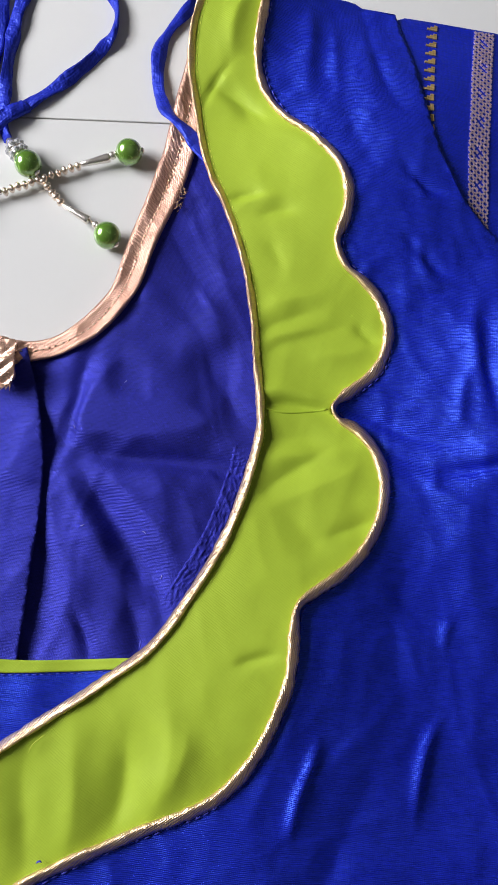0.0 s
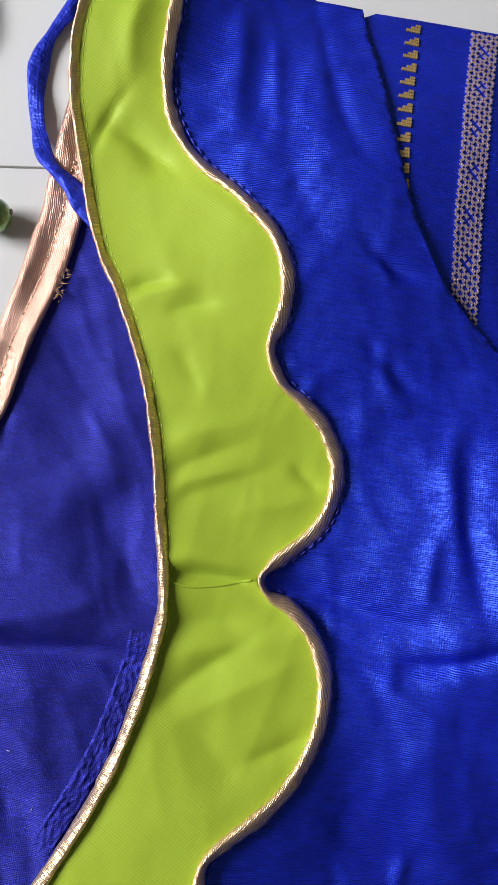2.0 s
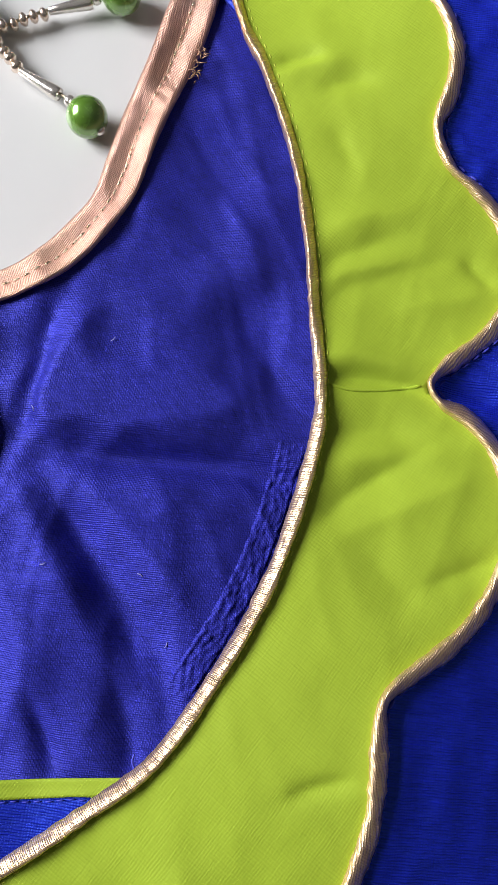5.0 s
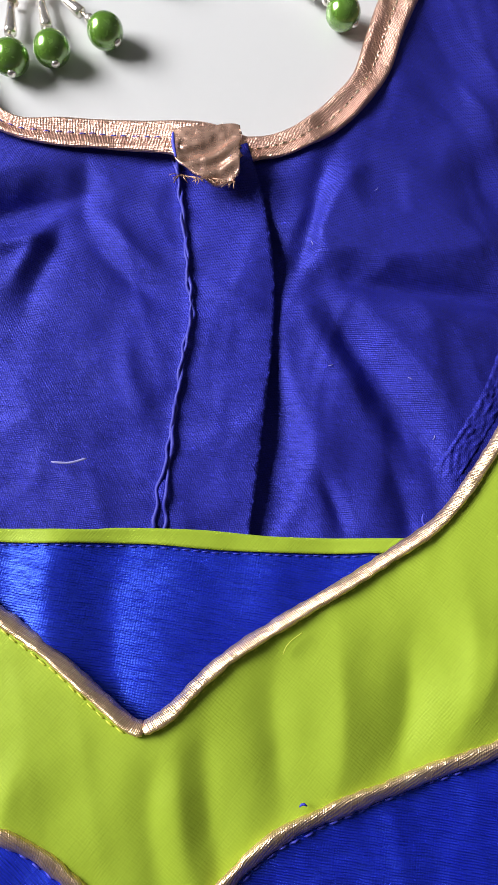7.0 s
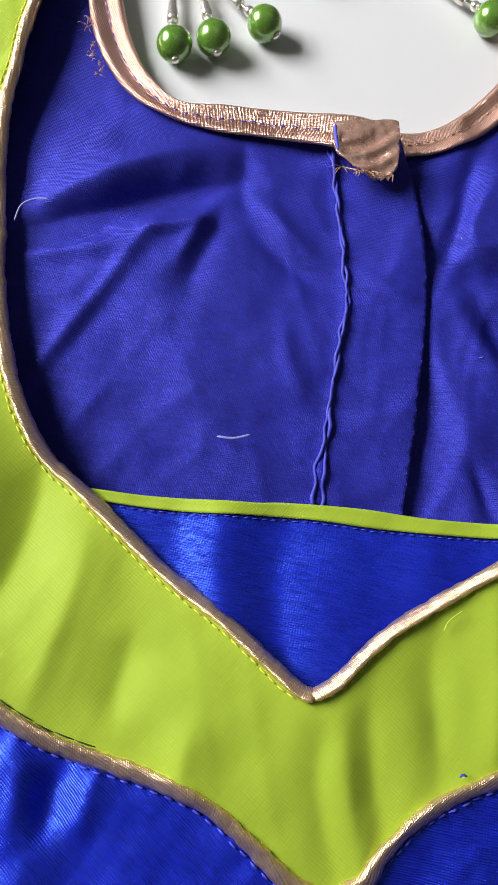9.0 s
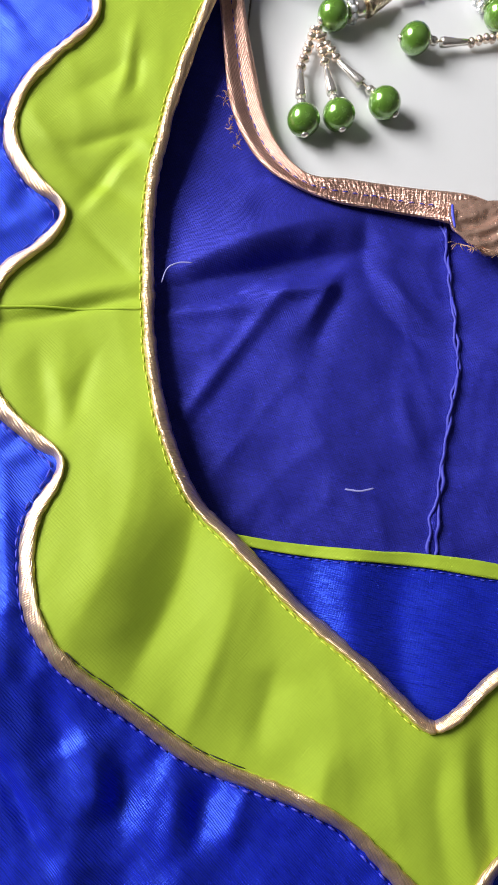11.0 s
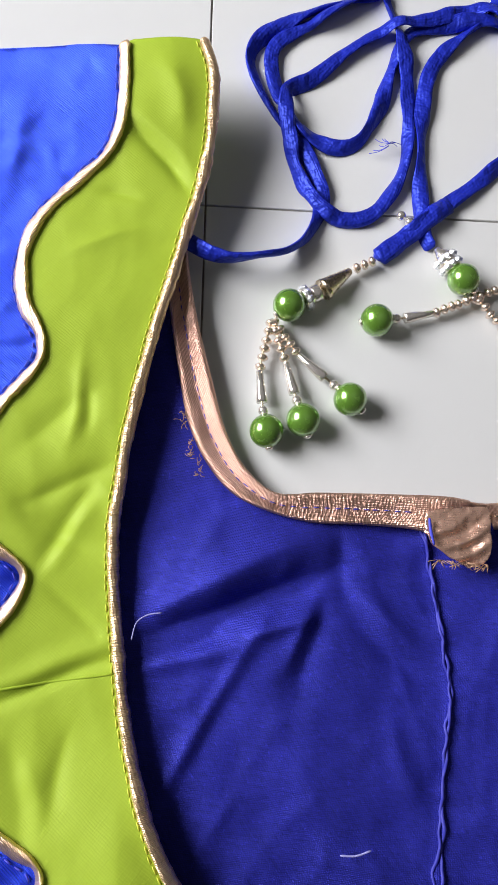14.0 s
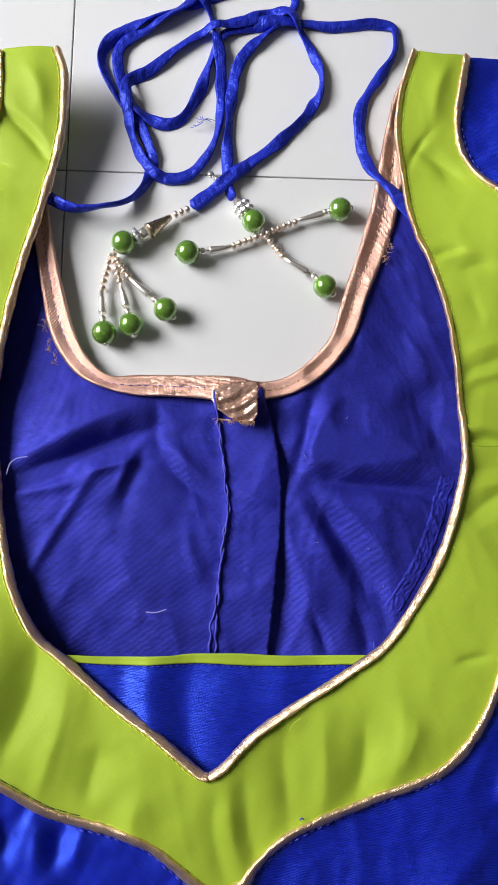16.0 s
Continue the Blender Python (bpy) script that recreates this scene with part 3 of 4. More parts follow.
# the large pinched fold of the left lining: straight and sharp
LEFT_BACK_FOLD = [(-.0635, -.048, -.0395, .0015, .0008, .0016), (-.0602, -.048, -.0365, -.001, -.0004, .0028), (-.041, .0005, -.0250, .0072, .0014, .0014),
                  (-.0248, .0088, -.0300, -.006, .0010, .0018), (-.0205, .011, -.0265, -.011, -.0010, .0028), (-.064, -.002, -.0225, .0190, -.0042, .0032),
                  (-.068, .0045, -.030, .0275, .0024, .0045), (-.074, -.0065, -.052, -.0005, -.0016, .0014), (-.0715, -.0105, -.045, -.0035, .0012, .002)]
RIGHT_BACK_CREASES = [(.040, .026, .100, .0135, .0024, .0060), (.055, .0095, .106, -.0035, -.0030, .0032), (.040, .004, .098, -.010, .0008, .0050),
                      (.040, .010, .050, .037, -.0018, .0025), (.047, .012, .058, .036, .0018, .004), (.048, -.002, .0600, -.0360, .0016, .0042), (.055, -.003, .0700, -.0394, -.0026, .0042),
                      (.066, -.006, .084, -.034, .0014, .005), (.044, -.01, .048, -.05, .0012, .004), (.0536, -.048, .0571, -.0623, -.0014, .0016), (.070, -.044, .074, -.062, -.0018, .003),
                      (.075, -.03, .08, -.055, -.0008, .003), (.088, .045, .102, .022, -.0022, .006), (.085, .07, .095, .05, .0012, .005), (.075, .09, .085, .06, -.0010, .005)]


def placket_seam_x(y):
    p = np.asarray(PLACKET_SEAM)[::-1]
    return np.interp(y, p[:, 1], p[:, 0])


def back_left_height(x, y):
    near = np.clip((x + 0.075 - 0.014 * np.clip((-0.025 - y) / 0.02, 0, 1)) / 0.05, 0, 1)
    rise = 0.0014 + 0.0014 * near ** 1.3 + 0.0019 * np.exp(-((placket_x(y) - x) / 0.014) ** 2) * np.clip((0.06 - y) / 0.03, 0, 1)
    rise = rise * np.clip((y + 0.095) / 0.035, 0.2, 1) + bumps(x, y, [(-.047, .012, .0026, .014), (-.030, .017, .0016, .012)])
    e = x - placket_seam_x(y)
    gather = np.array([noise.noise((u * 60, v * 260, 4.4)) for u, v in zip(x, y)])
    seam_fold = (y < 0.034) * (0.0005 * np.exp(-(e / 0.0011) ** 2) + 0.0011 * gather * np.exp(-(np.abs(e) / 0.0075)))
    return np.maximum(rise + seam_fold + 1.5 * creases(x, y, LEFT_BACK_CREASES) + 1.6 * creases(x, y, LEFT_BACK_FOLD, 0.015, 0.55) + 0.0013 * rumple(x, y, 34, 1.3) + 0.0005 * crinkle(x, y, 30, 3.3), 0.0009)


def back_right_height(x, y):
    z = 0.0016 + 0.0028 * np.clip((x - placket_x(y) - 0.001) / 0.016, 0, 1) + 1.8 * creases(x, y, RIGHT_BACK_CREASES) + 0.0014 * rumple(x, y, 34, 5.9) + 0.0008 * crinkle(x, y, 30, 8.3)
    z = np.minimum(z, front_base(x, y) - 0.0020)
    return np.clip(z, 0.0009, 0.0088 - 0.0035 * np.clip((-0.055 - y) / 0.015, 0, 1) - 0.002 * np.clip((y - 0.04) / 0.03, 0, 1))


def binding_height(x, y):
    lift = (0.009 * np.clip((y - 0.165) / 0.03, 0, 1) - 0.0015 * np.clip((y - 0.10) / 0.05, 0, 1)) * (x > 0) + 0.002 * np.clip((y - 0.06) / 0.05, 0, 1) * (x < 0)
    tab = 0.0022 * np.exp(-((x - 0.012) / 0.012) ** 2) * (x < 0.0245)
    return 0.0046 + lift + tab + 0.0003 * rumple(x, y, 60, 2.2)


# ---- floor: tiles in grout, and an unseen room added for bounced light ----
def box(x0, x1, y0, y1, z0, z1, bevel=0.0):
    bm = bmesh.new()
    bmesh.ops.create_cube(bm, size=1.0)
    for v in bm.verts:
        v.co = Vector(((x0 + x1) / 2 + v.co.x * (x1 - x0), (y0 + y1) / 2 + v.co.y * (y1 - y0), (z0 + z1) / 2 + v.co.z * (z1 - z0)))
    if bevel:
        bmesh.ops.bevel(bm, geom=list(bm.edges), offset=bevel, segments=2, profile=0.6, affect="EDGES")
    return bm


def placed(ob):
    ob.matrix_world = room_matrix()
    return ob


floor = placed(tagged(part("floor", box(ROOM_W, ROOM_E, ROOM_S, ROOM_N, -0.12, -0.0012), GROUT), "off-white glazed tile floor with thin dark joints", "floor", kind="structure"))
T = 0.08
# walls and ceiling stay out of view; they only shape bounce and reflections
walls = {
    "wall_east": box(ROOM_E, ROOM_E + T, ROOM_S - T, ROOM_N + T, -0.12, ROOM_H),
    "wall_south": box(ROOM_W, ROOM_E, ROOM_S - T, ROOM_S, -0.12, ROOM_H),
    "wall_north": box(ROOM_W, ROOM_E, ROOM_N, ROOM_N + T, -0.12, ROOM_H),
}
for wall_name, bm in walls.items():
    placed(tagged(part(wall_name, bm, PAINT, smooth=False), "unseen plain grey wall added to limit bounced light", "wall", kind="structure"))
bm = bmesh.new()
for y0, y1, z0, z1 in ((ROOM_S - T, WIN_Y0, -0.12, ROOM_H), (WIN_Y1, ROOM_N + T, -0.12, ROOM_H), (WIN_Y0, WIN_Y1, -0.12, WIN_Z0), (WIN_Y0, WIN_Y1, WIN_Z1, ROOM_H)):
    piece = box(ROOM_W - T, ROOM_W, y0, y1, z0, z1)
    tmp = bpy.data.meshes.new("tmp")
    piece.to_mesh(tmp)
    piece.free()
    bm.from_mesh(tmp)
    bpy.data.meshes.remove(tmp)
placed(tagged(part("wall_west", bm, PAINT, smooth=False), "unseen grey wall added around the window opening", "wall", kind="structure"))
placed(tagged(part("ceiling", box(ROOM_W - T, ROOM_E + T, ROOM_S - T, ROOM_N + T, ROOM_H, ROOM_H + 0.1), CEILING, smooth=False), "unseen plain grey ceiling added to limit bounced light", "ceiling", kind="structure"))
window = placed(thing("window_1", "white framed window that lets daylight in", "window", kind="structure"))
for y0, y1, z0, z1 in ((WIN_Y0, WIN_Y0 + 0.05, WIN_Z0, WIN_Z1), (WIN_Y1 - 0.05, WIN_Y1, WIN_Z0, WIN_Z1), (WIN_Y0 + 0.05, WIN_Y1 - 0.05, WIN_Z0, WIN_Z0 + 0.05),
                       (WIN_Y0 + 0.05, WIN_Y1 - 0.05, WIN_Z1 - 0.05, WIN_Z1)):
    part("window_frame", box(ROOM_W - 0.06, ROOM_W - 0.01, y0, y1, z0, z1, 0.004), FRAME, window)

# ---- the blouse ----
blouse = thing("blouse", "royal blue silk blouse with scalloped lime yoke and gold piping", "blouse")

# shoulder, armhole, side and hem
SHOULDER_R = np.array([(0.0806, 0.1921), (0.0920, 0.1916), (0.1030, 0.1928), (0.1186, 0.1962), (0.1321, 0.1978), (0.1389, 0.1979), (0.1428, 0.1964), (0.1565, 0.1952),
    (0.1611, 0.1940), (0.1735, 0.1930)])
SHOULDER_L = np.array([(-0.0718, 0.1776), (-0.0822, 0.1765), (-0.0950, 0.1749), (-0.1083, 0.1751), (-0.1209, 0.1748), (-0.1352, 0.1732)])
ARM_R = spline([(.1566, .1952), (.1597, .1814), (.1635, .166), (.1669, .1506), (.1723, .1315), (.1800, .1162), (.1878, .1060), (.1972, .0973), (.2061, .0874), (.225, .070)], 0.003)
ARM_L = spline([(-.1480, .172), (-.1470, .152), (-.1462, .1328), (-.1481, .1107), (-.1533, .0809), (-.166, .052), (-.19, .028)], 0.003)
HEM = [(.236, .05), (.232, -.08), (.226, -.30), (.0, -.315), (-.2, -.30), (-.208, -.08)]

left_body = np.vstack([offset(lo_, 0.0016)[::-1][1:], spline(SHOULDER_L[2:5], 0.003)[1:], ARM_L, np.array(HEM[::-1])[:2], [(.0232, -.315), (.0232, -.152)]])
right_body = np.vstack([[(.0238, -.152), (.0238, -.315)], np.array(HEM[::-1])[3:], ARM_R[::-1], spline(SHOULDER_R[2:7][::-1], 0.003)[:-1], offset(ro, -0.0016)[:-1]])
cloth("body_panel", left_body, body_height, 0.0016, SILK_LEFT, blouse, "crumpled royal blue silk with fine upright ribs")
cloth("body_panel", right_body, body_height, 0.0016, SILK, blouse, "crumpled royal blue silk")

yoke_line = np.vstack([li, ri[::-1][1:], spline(SHOULDER_R[:3], 0.002)[1:-1], ro, lo_[::-1],
                       spline(SHOULDER_L[:3], 0.002)[::-1][1:-1]])
cloth("yoke", yoke_line, yoke_height, 0.0013, LIME, blouse, "lime green satin yoke with scalloped outer edge")


ROLLED = ((-1.0, -0.5), (-0.95, 0.1), (-0.75, 0.62), (-0.4, 0.93), (0.0, 1.0), (0.4, 0.86), (0.75, 0.4), (0.97, -0.2), (0.9, -0.8), (-0.8, -0.8))
SLOPED = ((-1.0, -0.3), (-0.95, 0.35), (-0.8, 0.85), (-0.58, 1.0), (-0.25, 0.82), (0.2, 0.4), (0.6, -0.1), (1.0, -0.8), (0.8, -1.3), (-0.8, -0.9))
TURNED = ((-1.0, -0.8), (-0.7, -0.2), (-0.3, 0.3), (0.1, 0.72), (0.42, 0.96), (0.64, 1.0), (0.82, 0.8), (0.97, 0.2), (0.85, -0.9), (-0.8, -1.2))


def sweep(name, line, side, half, high, lift, profile, mat, label, notch=0.0, other=None, share=None):
    """A strip of folded tissue along a seam. side: 1 where its free edge lies left of the line. notch: how much it narrows in the inward corners.
    other, share: a second profile, and how far it takes over at each y."""
    z = np.maximum(front_edge(line[:, 0], line[:, 1]), yoke_height(line[:, 0], line[:, 1]) - 0.0002)
    z = np.convolve(np.pad(z, 3, mode="edge"), np.ones(7) / 7, "valid") + lift
    g = np.gradient(line, axis=0)
    g /= np.linalg.norm(g, axis=1)[:, None] + 1e-12
    across = side * np.stack([-g[:, 1], g[:, 0]], 1)
    s = np.r_[0, np.cumsum(np.linalg.norm(np.diff(line, axis=0), axis=1))]
    turn = np.gradient(np.unwrap(np.arctan2(g[:, 1], g[:, 0])), s)
    turn = np.convolve(np.pad(turn, 3, mode="edge"), np.ones(7) / 7, "valid")
    width = np.clip(1.0 - notch * side * turn / 40, 0.6, 1.2)
    verts, uvs, faces = [], [], []
    w, n = len(profile), len(line)
    for i in range(n):
        m = share(line[i, 1]) if other else 0.0
        k = width[i] * (1 + 0.24 * noise.noise((s[i] * 110, side, 2.0)) + 0.20 * noise.noise((s[i] * 430, side, 5.0)))
        lean = 0.5 * noise.noise((s[i] * 75, side * 3.0, 6.0))
        tall = 1 + 0.25 * noise.noise((s[i] * 150, 8.0, side))
        if i in (0, n - 1):
            k, tall = 0.75 * k, 0.7 * tall
        for j in range(w + 1):
            e, h = profile[j % w]
            if m:
                e, h = e * (1 - m) + other[j % w][0] * m, h * (1 - m) + other[j % w][1] * m
            e, h = half * k * e, high * tall * (h + lean * e)
            verts.append((line[i, 0] + across[i, 0] * e, line[i, 1] + across[i, 1] * e, z[i] + h))
            uvs.append((s[i], j * 2.6 * half / w))
    order = 1 if side < 0 else -1
    for i in range(n - 1):
        for j in range(w):
            f = (i * (w + 1) + j, (i + 1) * (w + 1) + j, (i + 1) * (w + 1) + j + 1, i * (w + 1) + j + 1)
            faces.append(f[::order])
    faces.append(tuple(range(w))[::order])
    faces.append(tuple((n - 1) * (w + 1) + j for j in range(w))[::-order])
    return mesh_object(name, verts, faces, mat, blouse, label, uvs)


sweep("piping", spline(offset(li, 0.0002), 0.001), 1, 0.00175, 0.0013, 0.0006, ROLLED, GOLD, "rolled pale gold tissue piping", 0.0, SLOPED, lambda y: min(1.0, max(0.0, (-0.02 - y) / 0.03)))
sweep("piping", spline(offset(ri, -0.0002), 0.001), -1, 0.00162, 0.0013, 0.0006, SLOPED, GOLD, "rolled pale gold tissue piping", 0.0, TURNED, lambda y: min(1.0, max(0.0, (y - 0.005) / 0.04)))
sweep("piping", spline(offset(lo_, -0.0002), 0.001), -1, 0.00190, 0.0012, 0.0004, SLOPED, GOLD_FLAT, "flat folded pale gold tissue piping", 0.12)
sweep("piping", spline(offset(ro, 0.0004), 0.001), 1, 0.00190, 0.0012, 0.0004, SLOPED, GOLD_FLAT, "flat folded pale gold tissue piping", 0.12)

# strip and insert below the back opening
STRIP_TOP = spline([(-0.0399, -0.0698), (-0.0274, -0.0695), (-0.0142, -0.0686), (-0.0008, -0.0674), (0.0045, -0.0665), (0.0154, -0.0656), (0.0263, -0.0650), (0.0402, -0.0649),
    (0.0542, -0.0640), (0.0658, -0.0630), (0.0757, -0.0622)], 0.0015)
STRIP_BOT = spline([(-0.0335, -0.0724), (-0.0269, -0.0724), (-0.0137, -0.0718), (-0.0004, -0.0705), (0.0130, -0.0695), (0.0267, -0.0694), (0.0405, -0.0687), (0.0569, -0.0675),
    (0.0659, -0.0665), (0.0690, -0.0664)], 0.0015)


def insert_height(x, y):
    return front_base(x, y) - 0.0024 - 0.07 * np.clip(x - 0.006, 0, 0.05) + 1.5 * creases(x, y, [(-.012, -.070, .000, -.103, .0019, .006), (.008, -.070, .012, -.108, -.0018, .006), (-.022, -.072, -.015, -.09, -.0007, .004), (.045, -.07, .04, -.085, .0007, .005)]) \
        + 0.0005 * rumple(x, y, 50, 4.4)


def near_tail(line, a, b):
    ia, ib = (np.argmin(((line - q) ** 2).sum(1)) for q in (a, b))
    return line[ia:ib + 1] if ia < ib else line[ib:ia + 1][::-1]


hull = np.vstack([STRIP_BOT[6:-8] + (0, 0.001), offset(near_tail(ri, (.074, -.064), V_TIP), 0.003)[:-1], [V_TIP + (0, -0.003)], offset(near_tail(li, V_TIP, (-.042, -.071)), 0.003)[1:]])
cloth("insert_panel", hull, insert_height, 0.0018, SILK, blouse, "royal blue silk triangle under the strip")
st = np.vstack([[(-.0435, -.0698)], STRIP_TOP[3:], [(.0785, -.0620)]])
sb = np.vstack([[(-.0435, -.0724)], STRIP_BOT, [(.0785, -.0662)]])
st, sb = spline(st[::3], 0.001), spline(sb[::3], 0.001)
m = min(len(st), len(sb))
st, sb = st[np.linspace(0, len(st) - 1, m).astype(int)], sb[np.linspace(0, len(sb) - 1, m).astype(int)]
v, f, u = ribbon(sb, st, lambda x, y: insert_height(x, y) + 0.0007, 6, 0.00012)
strip = mesh_object("facing_strip", v, f, LIME, blouse, "narrow lime green facing strip", u)
sol = strip.modifiers.new("thickness", "SOLIDIFY")
sol.thickness, sol.offset = 0.0008, -1

# back: two lining panels, the left one overlapping with its placket
ni, no = spline(NECK_IN, 0.0015), spline(NECK_OUT, 0.0015)
k = max(len(ni), len(no))
ni, no = (q[np.linspace(0, len(q) - 1, k).round().astype(int)] for q in (ni, no))
for q in (ni, no):
    q[:, 0] += 0.0013 * np.exp(-((q[:, 1] - 0.118) / 0.03) ** 2) * (q[:, 0] > 0.04)
mid = (ni + no) / 2
cut = int(np.argmax(mid[:, 0] > 0.0225))
edge = spline(PLACKET_EDGE, 0.0015)
left_line = np.vstack([mid[:cut], edge, [(.0345, -.072), (-.048, -.0745), (-.075, -.07), (-.105, -.02), (-.1, .06), (-.078, .118)]])
cloth("back_panel", left_line, back_left_height, 0.0012, LINING, blouse, "indigo cotton lining with an overlapping placket")
right_line = np.vstack([[(.012, .030)], mid[cut - 2:], [(.098, .195), (.118, .13), (.125, .05), (.122, -.02), (.09, -.070), (.012, -.0715)]])
cloth("back_panel", right_line, back_right_height, 0.0013, LINING, blouse, "creased indigo cotton lining")

for a, b, name in ((ni[:cut], no[:cut], "neck_binding"), (ni[cut - 6:], no[cut - 6:], "neck_binding")):
    low = 0.0 if a[0, 0] < 0 else -0.0012
    over = back_left_height if a[0, 0] < 0 else back_right_height
    v, f, u = ribbon(b, a, lambda x, y, over=over, low=low: np.maximum(binding_height(x, y) + low, over(x, y) + 0.0008), 16, 0.0013)
    ob = mesh_object(name, v, f, COPPER, blouse, "shiny rose copper tissue neck binding", u)
    sol = ob.modifiers.new("thickness", "SOLIDIFY")
    sol.thickness, sol.offset = 0.0016, -1

# folded end of the binding over the placket
TAB = [(.0058, .0395), (.014, .0412), (.0222, .0422), (.0236, .0412), (.0241, .0345), (.0243, .0290), (.0226, .0262), (.0190, .0250), (.0150, .0262), (.0112, .0282), (.0078, .0305), (.0058, .0345)]


TAB_FOLDS = [(.006, .0330, .0180, .0415, .0016, .0010), (.008, .0325, .0235, .0415, -.0014, .0010), (.008, .0300, .0240, .0385, .0018, .0010), (.011, .0290, .0242, .0355, -.0015, .0009),
             (.012, .0275, .0242, .0330, .0016, .0010), (.016, .0262, .0242, .0295, -.0012, .0009), (.006, .0365, .0130, .0405, -.0010, .0009)]


def tab_height(x, y):
    return 0.0103 + 0.40 * creases(x, y, TAB_FOLDS, 0.15, 0.3) + 0.08 * (x - 0.006) + 0.0008 * rumple(x, y, 130, 8.1) - 0.22 * np.maximum(0, 0.032 - y)


cloth("binding_tab", spline(TAB + TAB[:1], 0.001)[:-1], tab_height, 0.0005, COPPER_FOLD, blouse, "frayed folded end of copper binding", 0.0010)
random.seed(5)
verts, faces = [], []
for _ in range(44):
    x0 = random.uniform(.0085, .0232)
    a = random.uniform(-2.6, -0.6)
    l = random.uniform(.0015, .0042)
    line = np.array([(x0 + math.cos(a) * l * q + 0.0006 * math.sin(3 * q + x0 * 900), .0262 + math.sin(a) * l * q * 0.7, .0100 + 0.001 * math.sin(2.5 * q)) for q in np.linspace(0, 1, 6)])
    v, f, _ = tube(line, 0.00012, 0.00012, 4)
    faces += [tuple(i + len(verts) for i in q) for q in f]
    verts += list(v)
mesh_object("loose_threads", verts, faces, FRAY, blouse, "frayed copper threads")

for cx, cy, zf in ((.0762, .1085, .0075), (.0750, .104, .0070), (-.0625, .052, .0065), (-.0655, .062, .0065), (-.0595, .047, .0065)):
    verts, faces = [], []
    for _ in range(16):
        x0, y0, a, l, c = cx + random.uniform(-.0012, .0008), cy + random.uniform(-.003, .003), random.uniform(-3.1, 0.4), random.uniform(.0006, .0022), random.uniform(-1.8, 1.8)
        line = np.array([(x0 + math.cos(a + c * t_) * l * t_, y0 + math.sin(a + c * t_) * l * t_, zf - 0.001 + 0.0012 * math.sin(2.5 * t_)) for t_ in np.linspace(0, 1, 5)])
        v, f, _ = tube(line, 0.00011, 0.00011, 4)
        faces += [tuple(i + len(verts) for i in g) for g in f]
        verts += list(v)
    mesh_object("loose_threads", verts, faces, FRAY, blouse, "frayed copper threads")

# joining seams across the yoke
for run in ([(-.1160, -.0204), (-.0956, -.0156), (-.0772, -.0118)], [(.1125, .0250), (.1184, .0241), (.1270, .0250), (.1345, .0268)]):
    l = spline(run, 0.001)
    z = yoke_height(l[:, 0], l[:, 1]) + 0.00005
    v, f, u = tube(np.column_stack([l, z]), 0.0004, 0.0003, 7, 0.5, 0.5, 0.3)
    mesh_object("yoke_seam", v, f, LIME, blouse, "", u)


def stitching(name, line, height, lift, mat, length=0.0022, gap=0.0009, thick=0.00028, label="", jitter=0.00015):
    """A run of short raised stitches in one mesh."""
    line = spline(line[::4] if len(line) > 12 else line, 0.0003)
    s = np.r_[0, np.cumsum(np.linalg.norm(np.diff(line, axis=0), axis=1))]
    verts, faces = [], []
    at = 0.0
    while at + length < s[-1]:
        u = np.linspace(at, at + length, 5)
        x, y = np.interp(u, s, line[:, 0]) + random.uniform(-jitter, jitter), np.interp(u, s, line[:, 1]) + random.uniform(-jitter, jitter)
        z = height(x, y) + lift + 0.0003 * np.sin(np.linspace(0, math.pi, 5)) - 0.0001
        v, f, _ = tube(np.column_stack([x, y, z]), thick, thick, 5, 0.5, 0.5)
        faces += [tuple(i + len(verts) for i in q) for q in f]
        verts += list(v)
        at += length + gap * random.uniform(0.7, 1.4)
    return tagged(mesh_object(name, verts, faces, mat, blouse, label), kind="stuff")


stitching("stitching", offset(li, -0.0021), yoke_height, 0.0001, THREAD_LIME, 0.0022, 0.0005, 0.0002, label="lime thread stitches beside the piping")
stitching("stitching", offset(ri, 0.0019), yoke_height, -0.0002, THREAD_LIME, 0.0018, 0.0011, 0.0002, label="lime thread stitches beside the piping")
stitching("stitching", offset(lo_, -0.0028), body_height, 0.0004, THREAD_BLUE, label="blue thread stitches beside the piping")
stitching("stitching", offset(ro, 0.0028), body_height, 0.0004, THREAD_BLUE, label="blue thread stitches beside the piping")
stitching("stitching", STRIP_BOT + (0, -0.0006), insert_height, 0.0002, THREAD_BLUE, 0.0016, 0.0008, 0.00014, "blue thread stitches below the strip")
stitching("stitching", (ni * 0.5 + no * 0.5)[:cut - 12], lambda x, y: np.maximum(binding_height(x, y), back_left_height(x, y) + 0.0008), 0.0004, THREAD_LINING, 0.0018, 0.0012, 0.00016, "blue thread stitches along the binding")
stitching("stitching", (ni * 0.5 + no * 0.5)[cut:], lambda x, y: np.maximum(binding_height(x, y) - 0.0012, back_right_height(x, y) + 0.0008), 0.0004, BRASS, 0.0016, 0.0010, 0.00025, "copper thread stitches along the binding")
# not a seam: long dark dashes draw the shaded gap beside the piping
stitching("stitching", offset(near_tail(lo_, (-.078, -.1065), (-.024, -.1287)), 0.0021), yoke_height, 0.0002, GAP_SHADE, 0.0045, 0.0002, 0.00016, "dark line painted for the shaded gap beside the piping")
